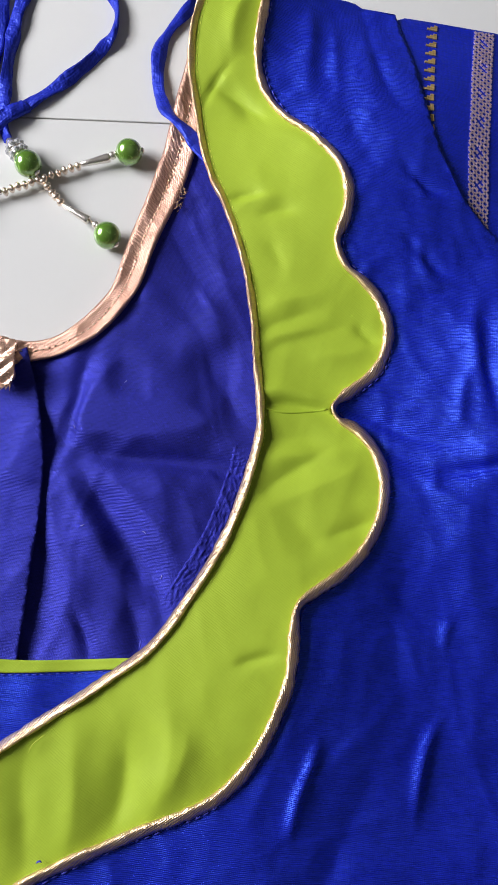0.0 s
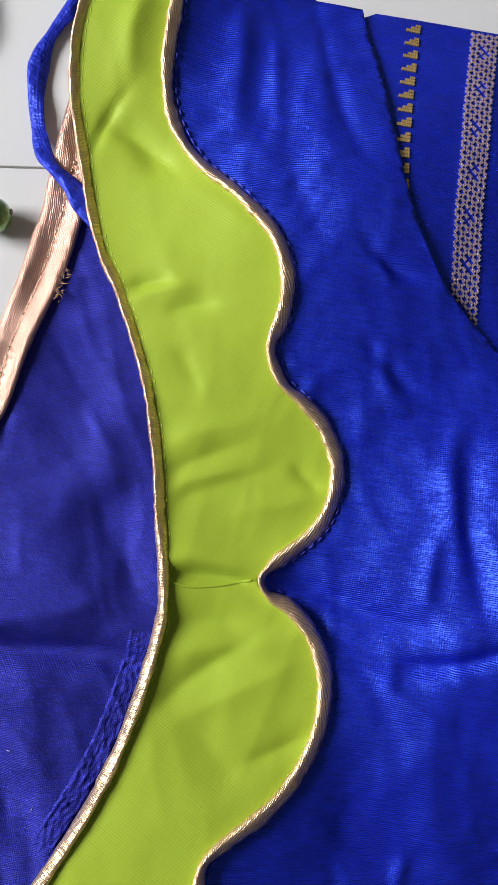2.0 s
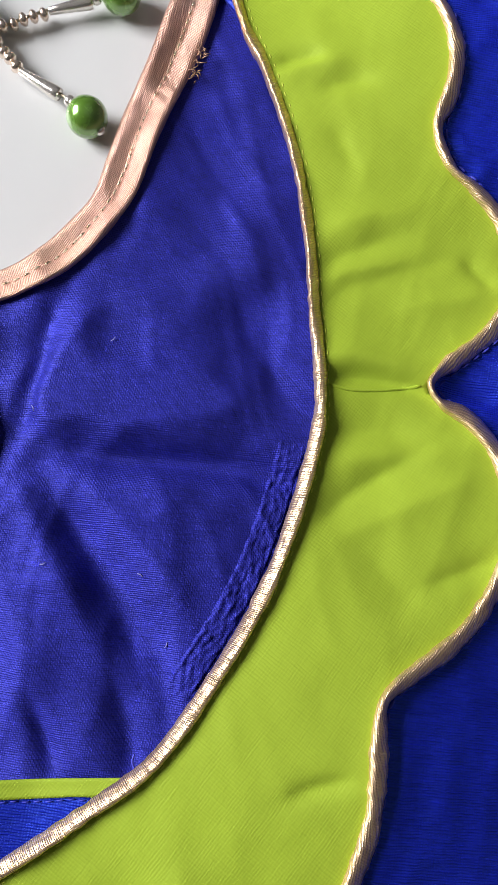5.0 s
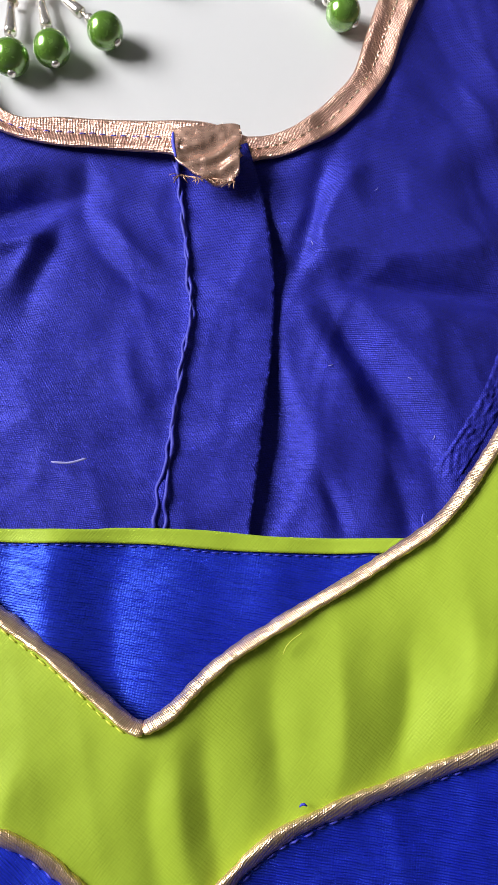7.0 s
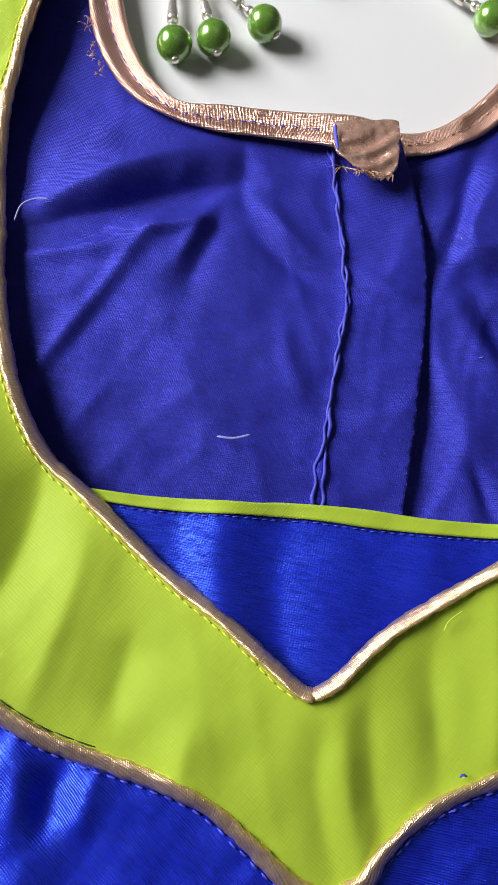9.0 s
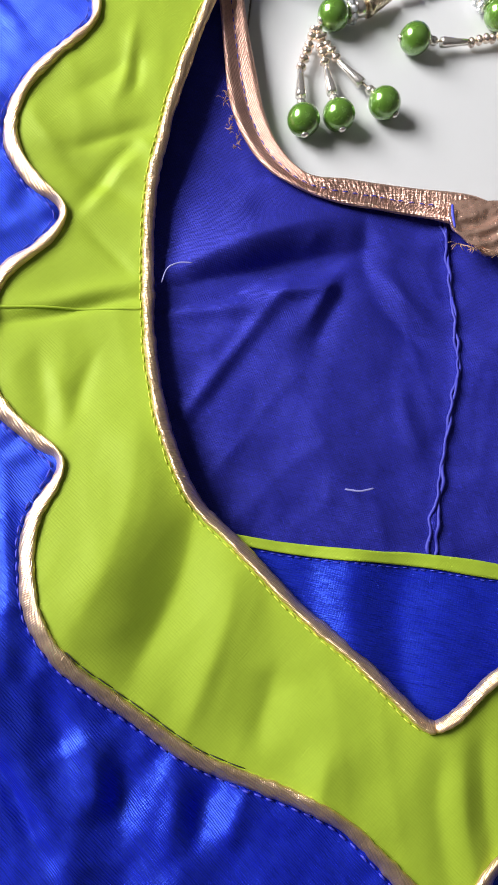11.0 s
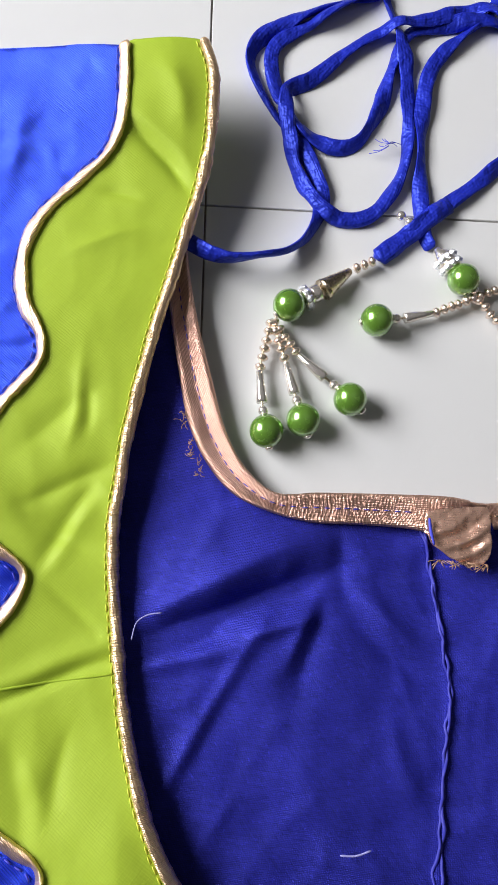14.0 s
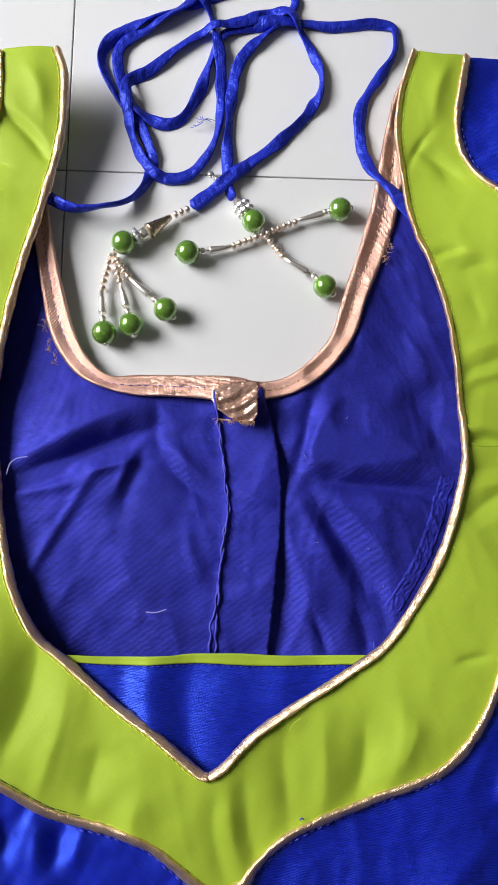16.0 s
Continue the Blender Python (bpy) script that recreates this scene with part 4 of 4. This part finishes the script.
# puckered hem of the lining beside the right armhole
run = near_tail(ri, (.109, .012), (.082, -.052))
run = spline(run[::3], 0.0005)
cols = 22
verts, faces = [], []
for k in range(cols + 1):
    q = offset(run, -(0.0012 + 0.0068 * k / cols))
    z = back_right_height(q[:, 0], q[:, 1])
    for i, (x, y) in enumerate(q):
        s = i * 0.0005
        row = abs(math.sin(math.pi * (k / cols * 3)))
        fade = min(1.0, k / 2, (cols - k) / 3, i / 12, (len(q) - 1 - i) / 12)
        tuck = noise.noise((s * 520, k * 0.33, 3.0)) + 0.6 * noise.noise((s * 1100, k * 0.8, 7.0))
        verts.append((x, y, z[i] - 0.00015 + fade * (0.0005 + 0.0005 * tuck * (0.4 + 0.6 * row) - 0.0001 * (1 - row))))
n = len(run)
for k in range(cols):
    faces += [(k * n + i, (k + 1) * n + i, (k + 1) * n + i + 1, k * n + i + 1) for i in range(n - 1)]
mesh_object("puckered_hem", verts, faces, LINING, blouse, "puckered stitch rows in the lining")

# raised seam of the placket, two twisted threads, and a hem crease
seam = spline(PLACKET_SEAM, 0.0008)
for phase in (0.0, math.pi):
    s = np.arange(len(seam)) * 0.0008
    sgn = 1 if phase else -1
    wide = 0.00030 + 0.0011 * np.clip((s - 0.085) / 0.012, 0, 1)
    l = seam + np.column_stack([sgn * wide * (0.72 + 0.28 * np.sin(s * 330 + 1.4 * phase)) + 0.0002 * np.sin(s * 700 + phase) + np.array([0.0006 * noise.noise((q * 260, phase, 3.0)) for q in s]), 0 * s])
    z = back_left_height(l[:, 0], l[:, 1]) + 0.0004 + 0.0003 * np.cos(s * 480 + phase)
    v, f, u = tube(np.column_stack([l, z]), 0.00045, 0.0004, 7, 0.5, 0.5, 0.5, phase + 1)
    mesh_object("placket_seam", v, f, THREAD_LINING, blouse, "raised double seam of the placket", u)
l = spline([(.0062, .0375), (.0067, .034), (.0078, .030)], 0.0006)
v, f, u = tube(np.column_stack([l, np.full(len(l), .0118)]), 0.0004, 0.0003, 7, 0.5, 0.5, 0.4)
mesh_object("seam_end", v, f, THREAD_BLUE, blouse, "blue thread end over the binding", u)

# sleeves, lying lower than the body beyond the armholes
def sleeve_height(x, y):
    return np.maximum(front_base(x, y) - 0.0034 - 0.0067 * (x < 0) - 0.04 * np.maximum(0, -0.14 - x) - 0.14 * np.maximum(0, np.abs(x) - 0.2)
                      + creases(x, y, [(.165, .115, .23, .108, -.0008, .003), (.2, .18, .205, .11, .0006, .006), (-.155, .15, -.2, .06, -.001, .003)])
                      + 0.0005 * rumple(x, y, 30, 6.2), 0.003)


SLEEVE_R = np.vstack([offset(ARM_R, -0.004)[1:-3], [(.235, .06), (.27, .05), (.30, .06), (.32, .14), (.275, .178), (.235, .1915), (.2, .1943), (.1735, .1953), (.1611, .1958)]])
SLEEVE_L = np.vstack([offset(ARM_L, 0.008)[1:-3], [(-.2, .02), (-.24, .03), (-.28, .05), (-.285, .12), (-.23, .158), (-.18, .168), (-.15, .171)]])
sleeve_r = cloth("sleeve", SLEEVE_R, sleeve_height, 0.003, SILK, blouse, "blue silk sleeve with woven gold borders")
sleeve_l = cloth("sleeve", SLEEVE_L, sleeve_height, 0.003, SILK, blouse, "blue silk sleeve with woven gold borders")


def zari_patch(cells, name, mat, label, sleeve):
    """Flat woven cells lying just on the sleeve, in one mesh."""
    verts, faces = [], []
    for cx, cy, w, h, a in cells:
        c, s = math.cos(a), math.sin(a)
        q = np.array([(cx + c * dx - s * dy, cy + s * dx + c * dy) for dx, dy in ((-w, -h), (w, -h), (w, h), (-w, h))])
        z = sleeve_height(q[:, 0], q[:, 1])
        n0 = len(verts)
        verts += [(*p, zz + 0.00050) for p, zz in zip(q, z)] + [(*p, zz - 0.0002) for p, zz in zip(q, z)]
        faces += [tuple(n0 + i for i in g) for g in ((0, 1, 2, 3), (4, 5, 1, 0), (5, 6, 2, 1), (6, 7, 3, 2), (7, 4, 0, 3))]
    return tagged(mesh_object(name, verts, faces, mat, sleeve, label, smooth=False), kind="stuff")


def stepped_border(line, mirror=1):
    """Small stepped pyramids, one above the other."""
    cells = []
    line = spline(line, 0.0001)
    for i in range(20, len(line) - 10, 48):
        p = line[i]
        g = line[min(i + 10, len(line) - 1)] - line[max(i - 10, 0)]
        a = math.atan2(g[1], g[0]) + math.pi / 2
        c, s = math.cos(a), math.sin(a)
        for k, (w, h) in enumerate(((0.0021, 0.00048), (0.0014, 0.00045), (0.0007, 0.00045))):
            dx, dy = mirror * (0.0021 - w), -0.0013 + k * 0.00105
            cells.append((p[0] + c * dx - s * dy, p[1] + s * dx + c * dy, w, h, a))
    return cells


zari_patch(stepped_border([(.1726, .1940), (.1708, .1778), (.1697, .1675), (.1690, .1579), (.1686, .1487), (.1687, .137)]), "zari_border", ZARI, "stepped gold zari motifs", sleeve_r)
zari_patch(stepped_border([(-.167, .160), (-.1578, .1312), (-.1540, .1186), (-.1513, .1081), (-.150, .099)], -1), "zari_border", ZARI, "stepped gold zari motifs", sleeve_l)
cells = []
for row in range(64):
    y = 0.1925 - row * 0.00150
    x0 = np.interp(y, (.10, .1342, .1661, .1919), (.1855, .1848, .1870, .1903))
    for col in range(6):
        x = x0 + 0.0007 + col * 0.00145
        edge_x = np.interp(y, ARM_R[::-1][:, 1], ARM_R[::-1][:, 0])
        if x < edge_x - 0.003:
            continue
        if col in (2, 3) and row % 9 in (3, 4, 5) and (row + col) % 2:
            continue
        cells.append((x, y, 0.00070, 0.00040, radians(42 if (row // 1 + col) % 2 else -42)))
zari_patch(cells, "zari_band", ZARI_PALE, "mauve gold latticed zari band", sleeve_r)


# lint and stray hairs on the cloth
def lint(line, z, thick, mat, label):
    l = spline(line, 0.0006)
    v, f, u = tube(np.column_stack([l, np.full(len(l), z)]), thick, thick, 5, 0.4, 0.4)
    ob = mesh_object("lint_thread", v, f, mat, None, "", u)
    return tagged(ob, label, "thread")


lint([(-.0132, -.0521), (-.009, -.0519), (-.0050, -.0504)], 0.0062, 0.00028, THREAD_PALE, "short pale thread lying on the indigo lining")
lint([(-.0734, -.0027), (-.0726, .0019), (-.0698, .0043), (-.0659, .0052)], 0.0052, 0.00022, THREAD_PALE, "curled pale hair-thin thread on the lining")
for x, y, a in ((.0524, -.0202, .4), (.0456, .0142, 2.0), (.0802, -.0358, 1.2), (.0733, -.0213, 2.7), (.0620, .0320, .9)):
    d, e = 0.0007 * math.cos(a), 0.0007 * math.sin(a)
    zz = float(back_right_height(np.array([x]), np.array([y]))[0]) + 0.0004
    lint([(x - d, y - e), (x + 0.3 * e, y - 0.3 * d), (x + d, y + e)], zz, 0.00014, THREAD_PALE, "tiny pale lint fleck on the indigo lining")
lint([(.0448, -.0915), (.0459, -.0890), (.0490, -.0862)], 0.0128, 0.00014, THREAD_LIME, "fine curled lime thread on the yoke")
lint([(.0770, -.0605), (.0757, -.0585), (.0760, -.0565)], 0.0112, 0.00025, THREAD_BLUE, "tiny blue thread end by the strip")
lint([(.0507, -.1222), (.0515, -.1215), (.0524, -.1219)], 0.0122, 0.0003, THREAD_BLUE, "bit of blue fluff on the lime yoke")

# ---- tie cords with tassels ----
def ball(r, sub=2):
    bm = bmesh.new()
    bmesh.ops.create_icosphere(bm, subdivisions=sub, radius=r)
    return bm


def shared(name, mesh, parent, m):
    ob = new(name, mesh)
    ob.parent = parent
    ob.matrix_basis = m
    return ob


def mesh_of(name, bm, mat, smooth=True):
    me = bpy.data.meshes.new(name)
    bm.to_mesh(me)
    bm.free()
    me.materials.append(mat)
    if smooth:
        me.shade_smooth()
    return me


def lathe(profile, sides=16):
    """A turned shape along x: (along, radius) pairs."""
    bm = bmesh.new()
    rings = []
    for x, r in profile:
        rings.append([bm.verts.new((x, r * math.cos(2 * math.pi * j / sides), r * math.sin(2 * math.pi * j / sides))) for j in range(sides)])
    for a, b in zip(rings, rings[1:]):
        for j in range(sides):
            bm.faces.new((a[j], b[j], b[(j + 1) % sides], a[(j + 1) % sides]))
    bm.faces.new(rings[0])
    bm.faces.new(rings[-1][::-1])
    bmesh.ops.recalc_face_normals(bm, faces=bm.faces)
    return bm


BEAD_R = 0.0051
PEARL_MESH = mesh_of("pearl_bead", ball(BEAD_R, 4), PEARL)
PIN_MESH = mesh_of("pin", lathe([(0, .0002), (0, .0011), (.0004, .0013), (.0008, .0009), (.0010, .0002)], 10), SILVER)
SEED_MESH = mesh_of("seed_bead", lathe([(-.0011, .0004), (-.0009, .0011), (-.0003, .00168), (.0003, .00168), (.0009, .0011), (.0011, .0004)], 10), ROSE_GOLD)
SPACER_MESH = mesh_of("spacer_ball", ball(0.0016, 2), SILVER)
TUBE_MESH = mesh_of("bugle_tube", lathe([(0, .0005), (.0001, .0010), (.003, .0013), (.0062, .0018), (.0070, .0017), (.0070, .0006)], 12), SILVER)
STONE_MESH = mesh_of("rhinestone", ball(0.00125, 1), CRYSTAL, smooth=False)


def along(p, q, z0, z1=None):
    """A pose at p with its x axis towards q."""
    z1 = z0 if z1 is None else z1
    d = Vector((q[0] - p[0], q[1] - p[1], z1 - z0))
    return Matrix.Translation((p[0], p[1], z0)) @ d.to_track_quat("X", "Z").to_matrix().to_4x4()


def pearl(parent, p, toward, name="pearl_bead"):
    b = shared(name, PEARL_MESH, parent, along(p, toward, BEAD_R))
    shared("pin", PIN_MESH, b, Matrix.Translation((BEAD_R - 0.0002, 0, 0)))
    shared("pin", PIN_MESH, b, Matrix.Translation((-BEAD_R + 0.0002, 0, 0)) @ Matrix.Rotation(math.pi, 4, "Z"))
    return b


def strand(parent, start, mid_, cap, bead):
    """One hanging strand: thread, seed beads, a flared tube, a ball and a pearl."""
    start, mid_, cap, bead = (np.array(q) for q in (start, mid_, cap, bead))
    piece = new("strand")
    piece.parent = parent
    l = spline([start, mid_, cap, bead], 0.001)
    v, f, u = tube(np.column_stack([l, np.linspace(.0028, .0045, len(l))]), 0.0004, 0.0004, 6)
    mesh_object("thread", v, f, BRASS, piece, "", u)
    seeds = max(3, int(np.linalg.norm(mid_ - start) / 0.0026))
    for i in range(seeds):
        p = start + (mid_ - start) * (i + 0.5) / seeds
        shared("seed_bead", SEED_MESH, piece, along(p, p + (mid_ - start), 0.0030 + 0.0004 * math.sin(i * 2.3)))
    gap = np.linalg.norm(cap - mid_)
    shared("bugle_tube", TUBE_MESH, piece, along(mid_, cap, 0.0032, 0.0036) @ Matrix.Diagonal((max(0.6, gap / 0.0084), 1, 1, 1)))
    d = (bead - cap) / np.linalg.norm(bead - cap)
    shared("spacer_ball", SPACER_MESH, piece, Matrix.Translation((*(bead - d * (BEAD_R + 0.0014)), 0.0042)))
    pearl(piece, bead, bead + d)


CONE = lathe([(0, .0007), (.0004, .0012), (.004, .0020), (.0095, .0033), (.0105, .0036), (.0105, .001)], 18)
CONE_MESH = mesh_of("cone_cap", CONE, BRASS)
BELL_MESH = mesh_of("bell_cap", lathe([(0, .0006), (.0003, .0014), (.0018, .0019), (.0034, .0030), (.0042, .0032), (.0042, .001)], 18), SILVER)
RING_MESH = mesh_of("ring_cap", lathe([(-.0014, .0020), (-.0013, .0031), (-.0010, .0034), (.0010, .0034), (.0013, .0031), (.0014, .0020)], 18), SILVER)


def stone_ring(parent, p, q, z=0.0042):
    m = along(p, q, z)
    ring = shared("ring_cap", RING_MESH, parent, m)
    for i in range(9):
        a = 2 * math.pi * (i + 0.5) / 9
        shared("rhinestone", STONE_MESH, ring, Matrix.Translation((0, 0.0032 * math.cos(a), 0.0032 * math.sin(a))))


# cord lines on the floor plan, from the neckline to the tassel
LEFT_CORD = [(-0.0757, 0.1170), (-0.0712, 0.1160), (-0.0631, 0.1129), (-0.0550, 0.1120), (-0.0412, 0.1169), (-0.0325, 0.1265), (-0.0293, 0.1375), (-0.0318, 0.1481),
    (-0.0384, 0.1598), (-0.0483, 0.1712), (-0.0544, 0.1818), (-0.0566, 0.1900), (-0.0536, 0.1975), (-0.0431, 0.2075), (-0.0260, 0.2168), (-0.0111, 0.2245),
    (0.0065, 0.2326), (0.0222, 0.2336), (0.0291, 0.2285), (0.0245, 0.2184), (0.0112, 0.2037), (0.0045, 0.1899), (0.0032, 0.1727), (0.0033, 0.1560),
    (0.0038, 0.1396), (0.0052, 0.1317)]
LEFT_CORD += [(0.0078, 0.1268)]
RIGHT_CORD = [(0.0905, 0.1160), (0.0868, 0.1204), (0.0820, 0.1262), (0.0762, 0.1334), (0.0672, 0.1433), (0.0624, 0.1594), (0.0617, 0.1747), (0.0658, 0.1866), (0.0748, 0.2022),
    (0.0769, 0.2113), (0.0752, 0.2200), (0.0652, 0.2203), (0.0495, 0.2170), (0.0286, 0.2165), (0.0080, 0.2121), (-0.0025, 0.2070), (-0.0074, 0.1943),
    (-0.0122, 0.1752), (-0.0181, 0.1626), (-0.0271, 0.1596), (-0.0389, 0.1647), (-0.0464, 0.1770), (-0.0497, 0.1894), (-0.0468, 0.1983), (-0.0331, 0.2092),
    (-0.0210, 0.2189)]
RIGHT_CORD += [(-0.0164, 0.2248), (-0.0100, 0.2173), (-0.0045, 0.2004), (-0.0022, 0.1834), (-0.0019, 0.1582), (-0.0103, 0.1382), (-0.0210, 0.1330), (-0.0312, 0.1373),
    (-0.0398, 0.1541), (-0.0431, 0.1690), (-0.0428, 0.1788), (-0.0353, 0.1848), (-0.0242, 0.1967), (-0.0123, 0.2067), (0.0053, 0.2138), (0.0230, 0.2212),
    (0.0314, 0.2133), (0.0406, 0.1984), (0.0434, 0.1857), (0.0378, 0.1709), (0.0272, 0.1572), (0.0130, 0.1433), (0.0014, 0.1318), (-0.0100, 0.1208)]
laid = []


def lay_cord(pts, rz, start_lift):
    """A cord line that lies on the floor and climbs over what was laid before, itself included."""
    l = spline(pts, 0.001)
    z = np.full(len(l), rz)
    for i, p in enumerate(l):
        for q in laid:
            far = np.hypot(*(q[:, :2] - p).T)
            m = far < 0.0040
            if m.any():
                z[i] = max(z[i], q[m, 2].max() + 1.55 * rz)
        if i > 25:
            far = np.hypot(*(l[:i - 24] - p).T)
            m = far < 0.0040
            if m.any():
                z[i] = max(z[i], z[:i - 24][m].max() + 1.55 * rz)
        lift = start_lift * min(1.0, max(0.0, 2.7 - i / 18))
        z[i] = max(z[i], rz + lift)
    kernel = np.exp(-np.linspace(-1.6, 1.6, 9) ** 2)
    padded = np.pad(z, 4, mode="edge")
    z = np.maximum(np.convolve(padded, kernel / kernel.sum(), "valid"), rz)
    line = np.column_stack([l, z])
    laid.append(line)
    return line


left_tie = thing("tie_cord", "royal blue fabric tie cord with green pearl tassel, coiled on tiles", "cord", "neck tie cords")
right_tie = thing("tie_cord", "royal blue fabric tie cord looped on tiles with green pearl tassel", "cord", "neck tie cords")
line = lay_cord(LEFT_CORD, 0.0012, 0.007)
v, f, u = tube(line + (0, 0, 0.0004), 0.0025, 0.0010, 18, 0.6, 0.6, 0.40, 3.3, 80, 2.6, 0.12)
mesh_object("cord", v, f, CORD, left_tie, "flattened stitched blue fabric tube", u)
line = lay_cord(RIGHT_CORD, 0.0012, 0.0072)
v, f, u = tube(line + (0, 0, 0.0004), 0.0025, 0.0010, 18, 0.6, 0.6, 0.40, 9.1, 80, 2.6, 0.12)
mesh_object("cord", v, f, CORD, right_tie, "flattened stitched blue fabric tube", u)
# wider knotted end of the right cord
l = spline([tuple(q) for q in spline(RIGHT_CORD[-3:], 0.004)], 0.001)
zz = np.interp(np.linspace(0, 1, len(l)), np.linspace(0, 1, 30), line[-30:, 2])
v, f, u = tube(np.column_stack([l, zz + 0.0006]), 0.0033, 0.0016, 12, 0.6, 0.2, 0.3, 5.0, 120, 0.8)
mesh_object("sewn_end", v, f, CORD, right_tie, "thicker sewn end of the cord", u)

# loose threads where the cord is sewn
random.seed(11)
verts, faces = [], []
for _ in range(9):
    a, l = random.uniform(0.2, 3.6), random.uniform(.003, .0065)
    run = np.array([(-.0085 + math.cos(a) * l * q, .1610 + math.sin(a) * l * q + 0.0008 * math.sin(3 * q + a), .0040 - 0.0025 * q) for q in np.linspace(0, 1, 6)])
    v, f, _ = tube(run, 0.00013, 0.00013, 4)
    faces += [tuple(i + len(verts) for i in g) for g in f]
    verts += list(v)
mesh_object("loose_threads", verts, faces, THREAD_BLUE, right_tie, "frayed blue thread ends")

T1 = np.array([(-0.0107, 0.1196), (-0.0186, 0.1150), (-0.0271, 0.1066), (-0.0306, 0.1052), (-0.0422, 0.0958), (-0.0451, 0.0877), (-0.0447, 0.0786), (-0.0434, 0.0697),
    (-0.0428, 0.0666), (-0.0390, 0.0883), (-0.0369, 0.0821), (-0.0345, 0.0733), (-0.0329, 0.0704), (-0.0394, 0.0935), (-0.0332, 0.0849), (-0.0254, 0.0787),
    (-0.0230, 0.0771)])
T1B = np.array([(-0.0374, 0.1000), (-0.0412, 0.0596), (-0.0306, 0.0641), (-0.0169, 0.0720)])
T2 = np.array([(0.0077, 0.1261), (0.0134, 0.1189), (0.0223, 0.1107), (0.0094, 0.1038), (0.0084, 0.1036), (0.0010, 0.1010), (-0.0026, 0.1001), (0.0284, 0.1141),
    (0.0365, 0.1185), (0.0376, 0.1189), (0.0469, 0.1223), (0.0492, 0.1233), (0.0236, 0.1068), (0.0317, 0.1005), (0.0328, 0.0991), (0.0413, 0.0953),
    (0.0441, 0.0937)])
T2B = np.array([(0.0172, 0.1153), (-0.0099, 0.0983), (0.0545, 0.1246), (0.0498, 0.0885)])

tassel = new("tassel")
tassel.parent = right_tie
for w in (0.15, 0.45, 0.75):
    p = T1[0] * (1 - w) + T1[1] * w
    shared("seed_bead", SEED_MESH, tassel, along(p, T1[1], 0.0030))
shared("cone_cap", CONE_MESH, tassel, along(T1[1], T1[2], 0.0030, 0.0045) @ Matrix.Diagonal((1.15, 1, 1, 1)))
d = (T1[2] - T1B[0]) / np.linalg.norm(T1[2] - T1B[0])
stone_ring(tassel, T1B[0] + d * 0.0063, T1B[0], 0.0045)
shared("ring_cap", RING_MESH, tassel, along(T1B[0] + d * 0.0095, T1B[0], 0.0043) @ Matrix.Diagonal((1.1, 0.82, 0.82, 1)))
pearl(tassel, T1B[0], T1[4])
tassel_2 = new("tassel")
tassel_2.parent = left_tie
d = (T2[0] - T2B[0]) / np.linalg.norm(T2[0] - T2B[0])
for w in (0.0060, 0.0088):
    stone_ring(tassel_2, T2B[0] + d * w, T2B[0], 0.0045)
shared("bell_cap", BELL_MESH, tassel_2, along(T2B[0] + d * 0.0135, T2B[0], 0.0040, 0.0044))
pearl(tassel_2, T2B[0], T2[2])
for q in ((-.0002, .1344), (-.0031, .1363)):
    shared("spacer_ball", SPACER_MESH, tassel_2, Matrix.Translation((*q, 0.0030)))
for parent_, rows in ((right_tie, ((T1[4], T1[6], T1[8], T1B[1]), (T1[4], T1[10], T1[12], T1B[2]), (T1[4], T1[14], T1[16], T1B[3]))),
                      (left_tie, ((T2[2], T2[4], T2[6], T2B[1]), (T2[2], T2[8], T2[11], T2B[2]), (T2[2], T2[13], T2[16], T2B[3])))):
    for row in rows:
        strand(parent_, *row)

# ---- floor tiles, one by one ----
TILE_SIZE, JOINT = 0.6, 0.0006
bm = box(-TILE_SIZE / 2 + JOINT / 2, TILE_SIZE / 2 - JOINT / 2, -TILE_SIZE / 2 + JOINT / 2, TILE_SIZE / 2 - JOINT / 2, -0.010, 0.0)
bmesh.ops.bevel(bm, geom=[e for e in bm.edges if min(v.co.z for v in e.verts) > -0.001], offset=0.00025, segments=2, profile=0.5, affect="EDGES")
tile_mesh = mesh_of("tile", bm, TILE, smooth=False)
for i in range(-3, 6):
    for j in range(-6, 5):
        x, y = (i + 0.5) * TILE_SIZE, (j + 0.5) * TILE_SIZE
        if ROOM_W - 0.3 < x < ROOM_E + 0.3 and ROOM_S - 0.3 < y < ROOM_N + 0.3:
            ob = new("tile", tile_mesh)
            ob.parent = floor
            ob.matrix_basis = Matrix.Translation((x, y, 0))
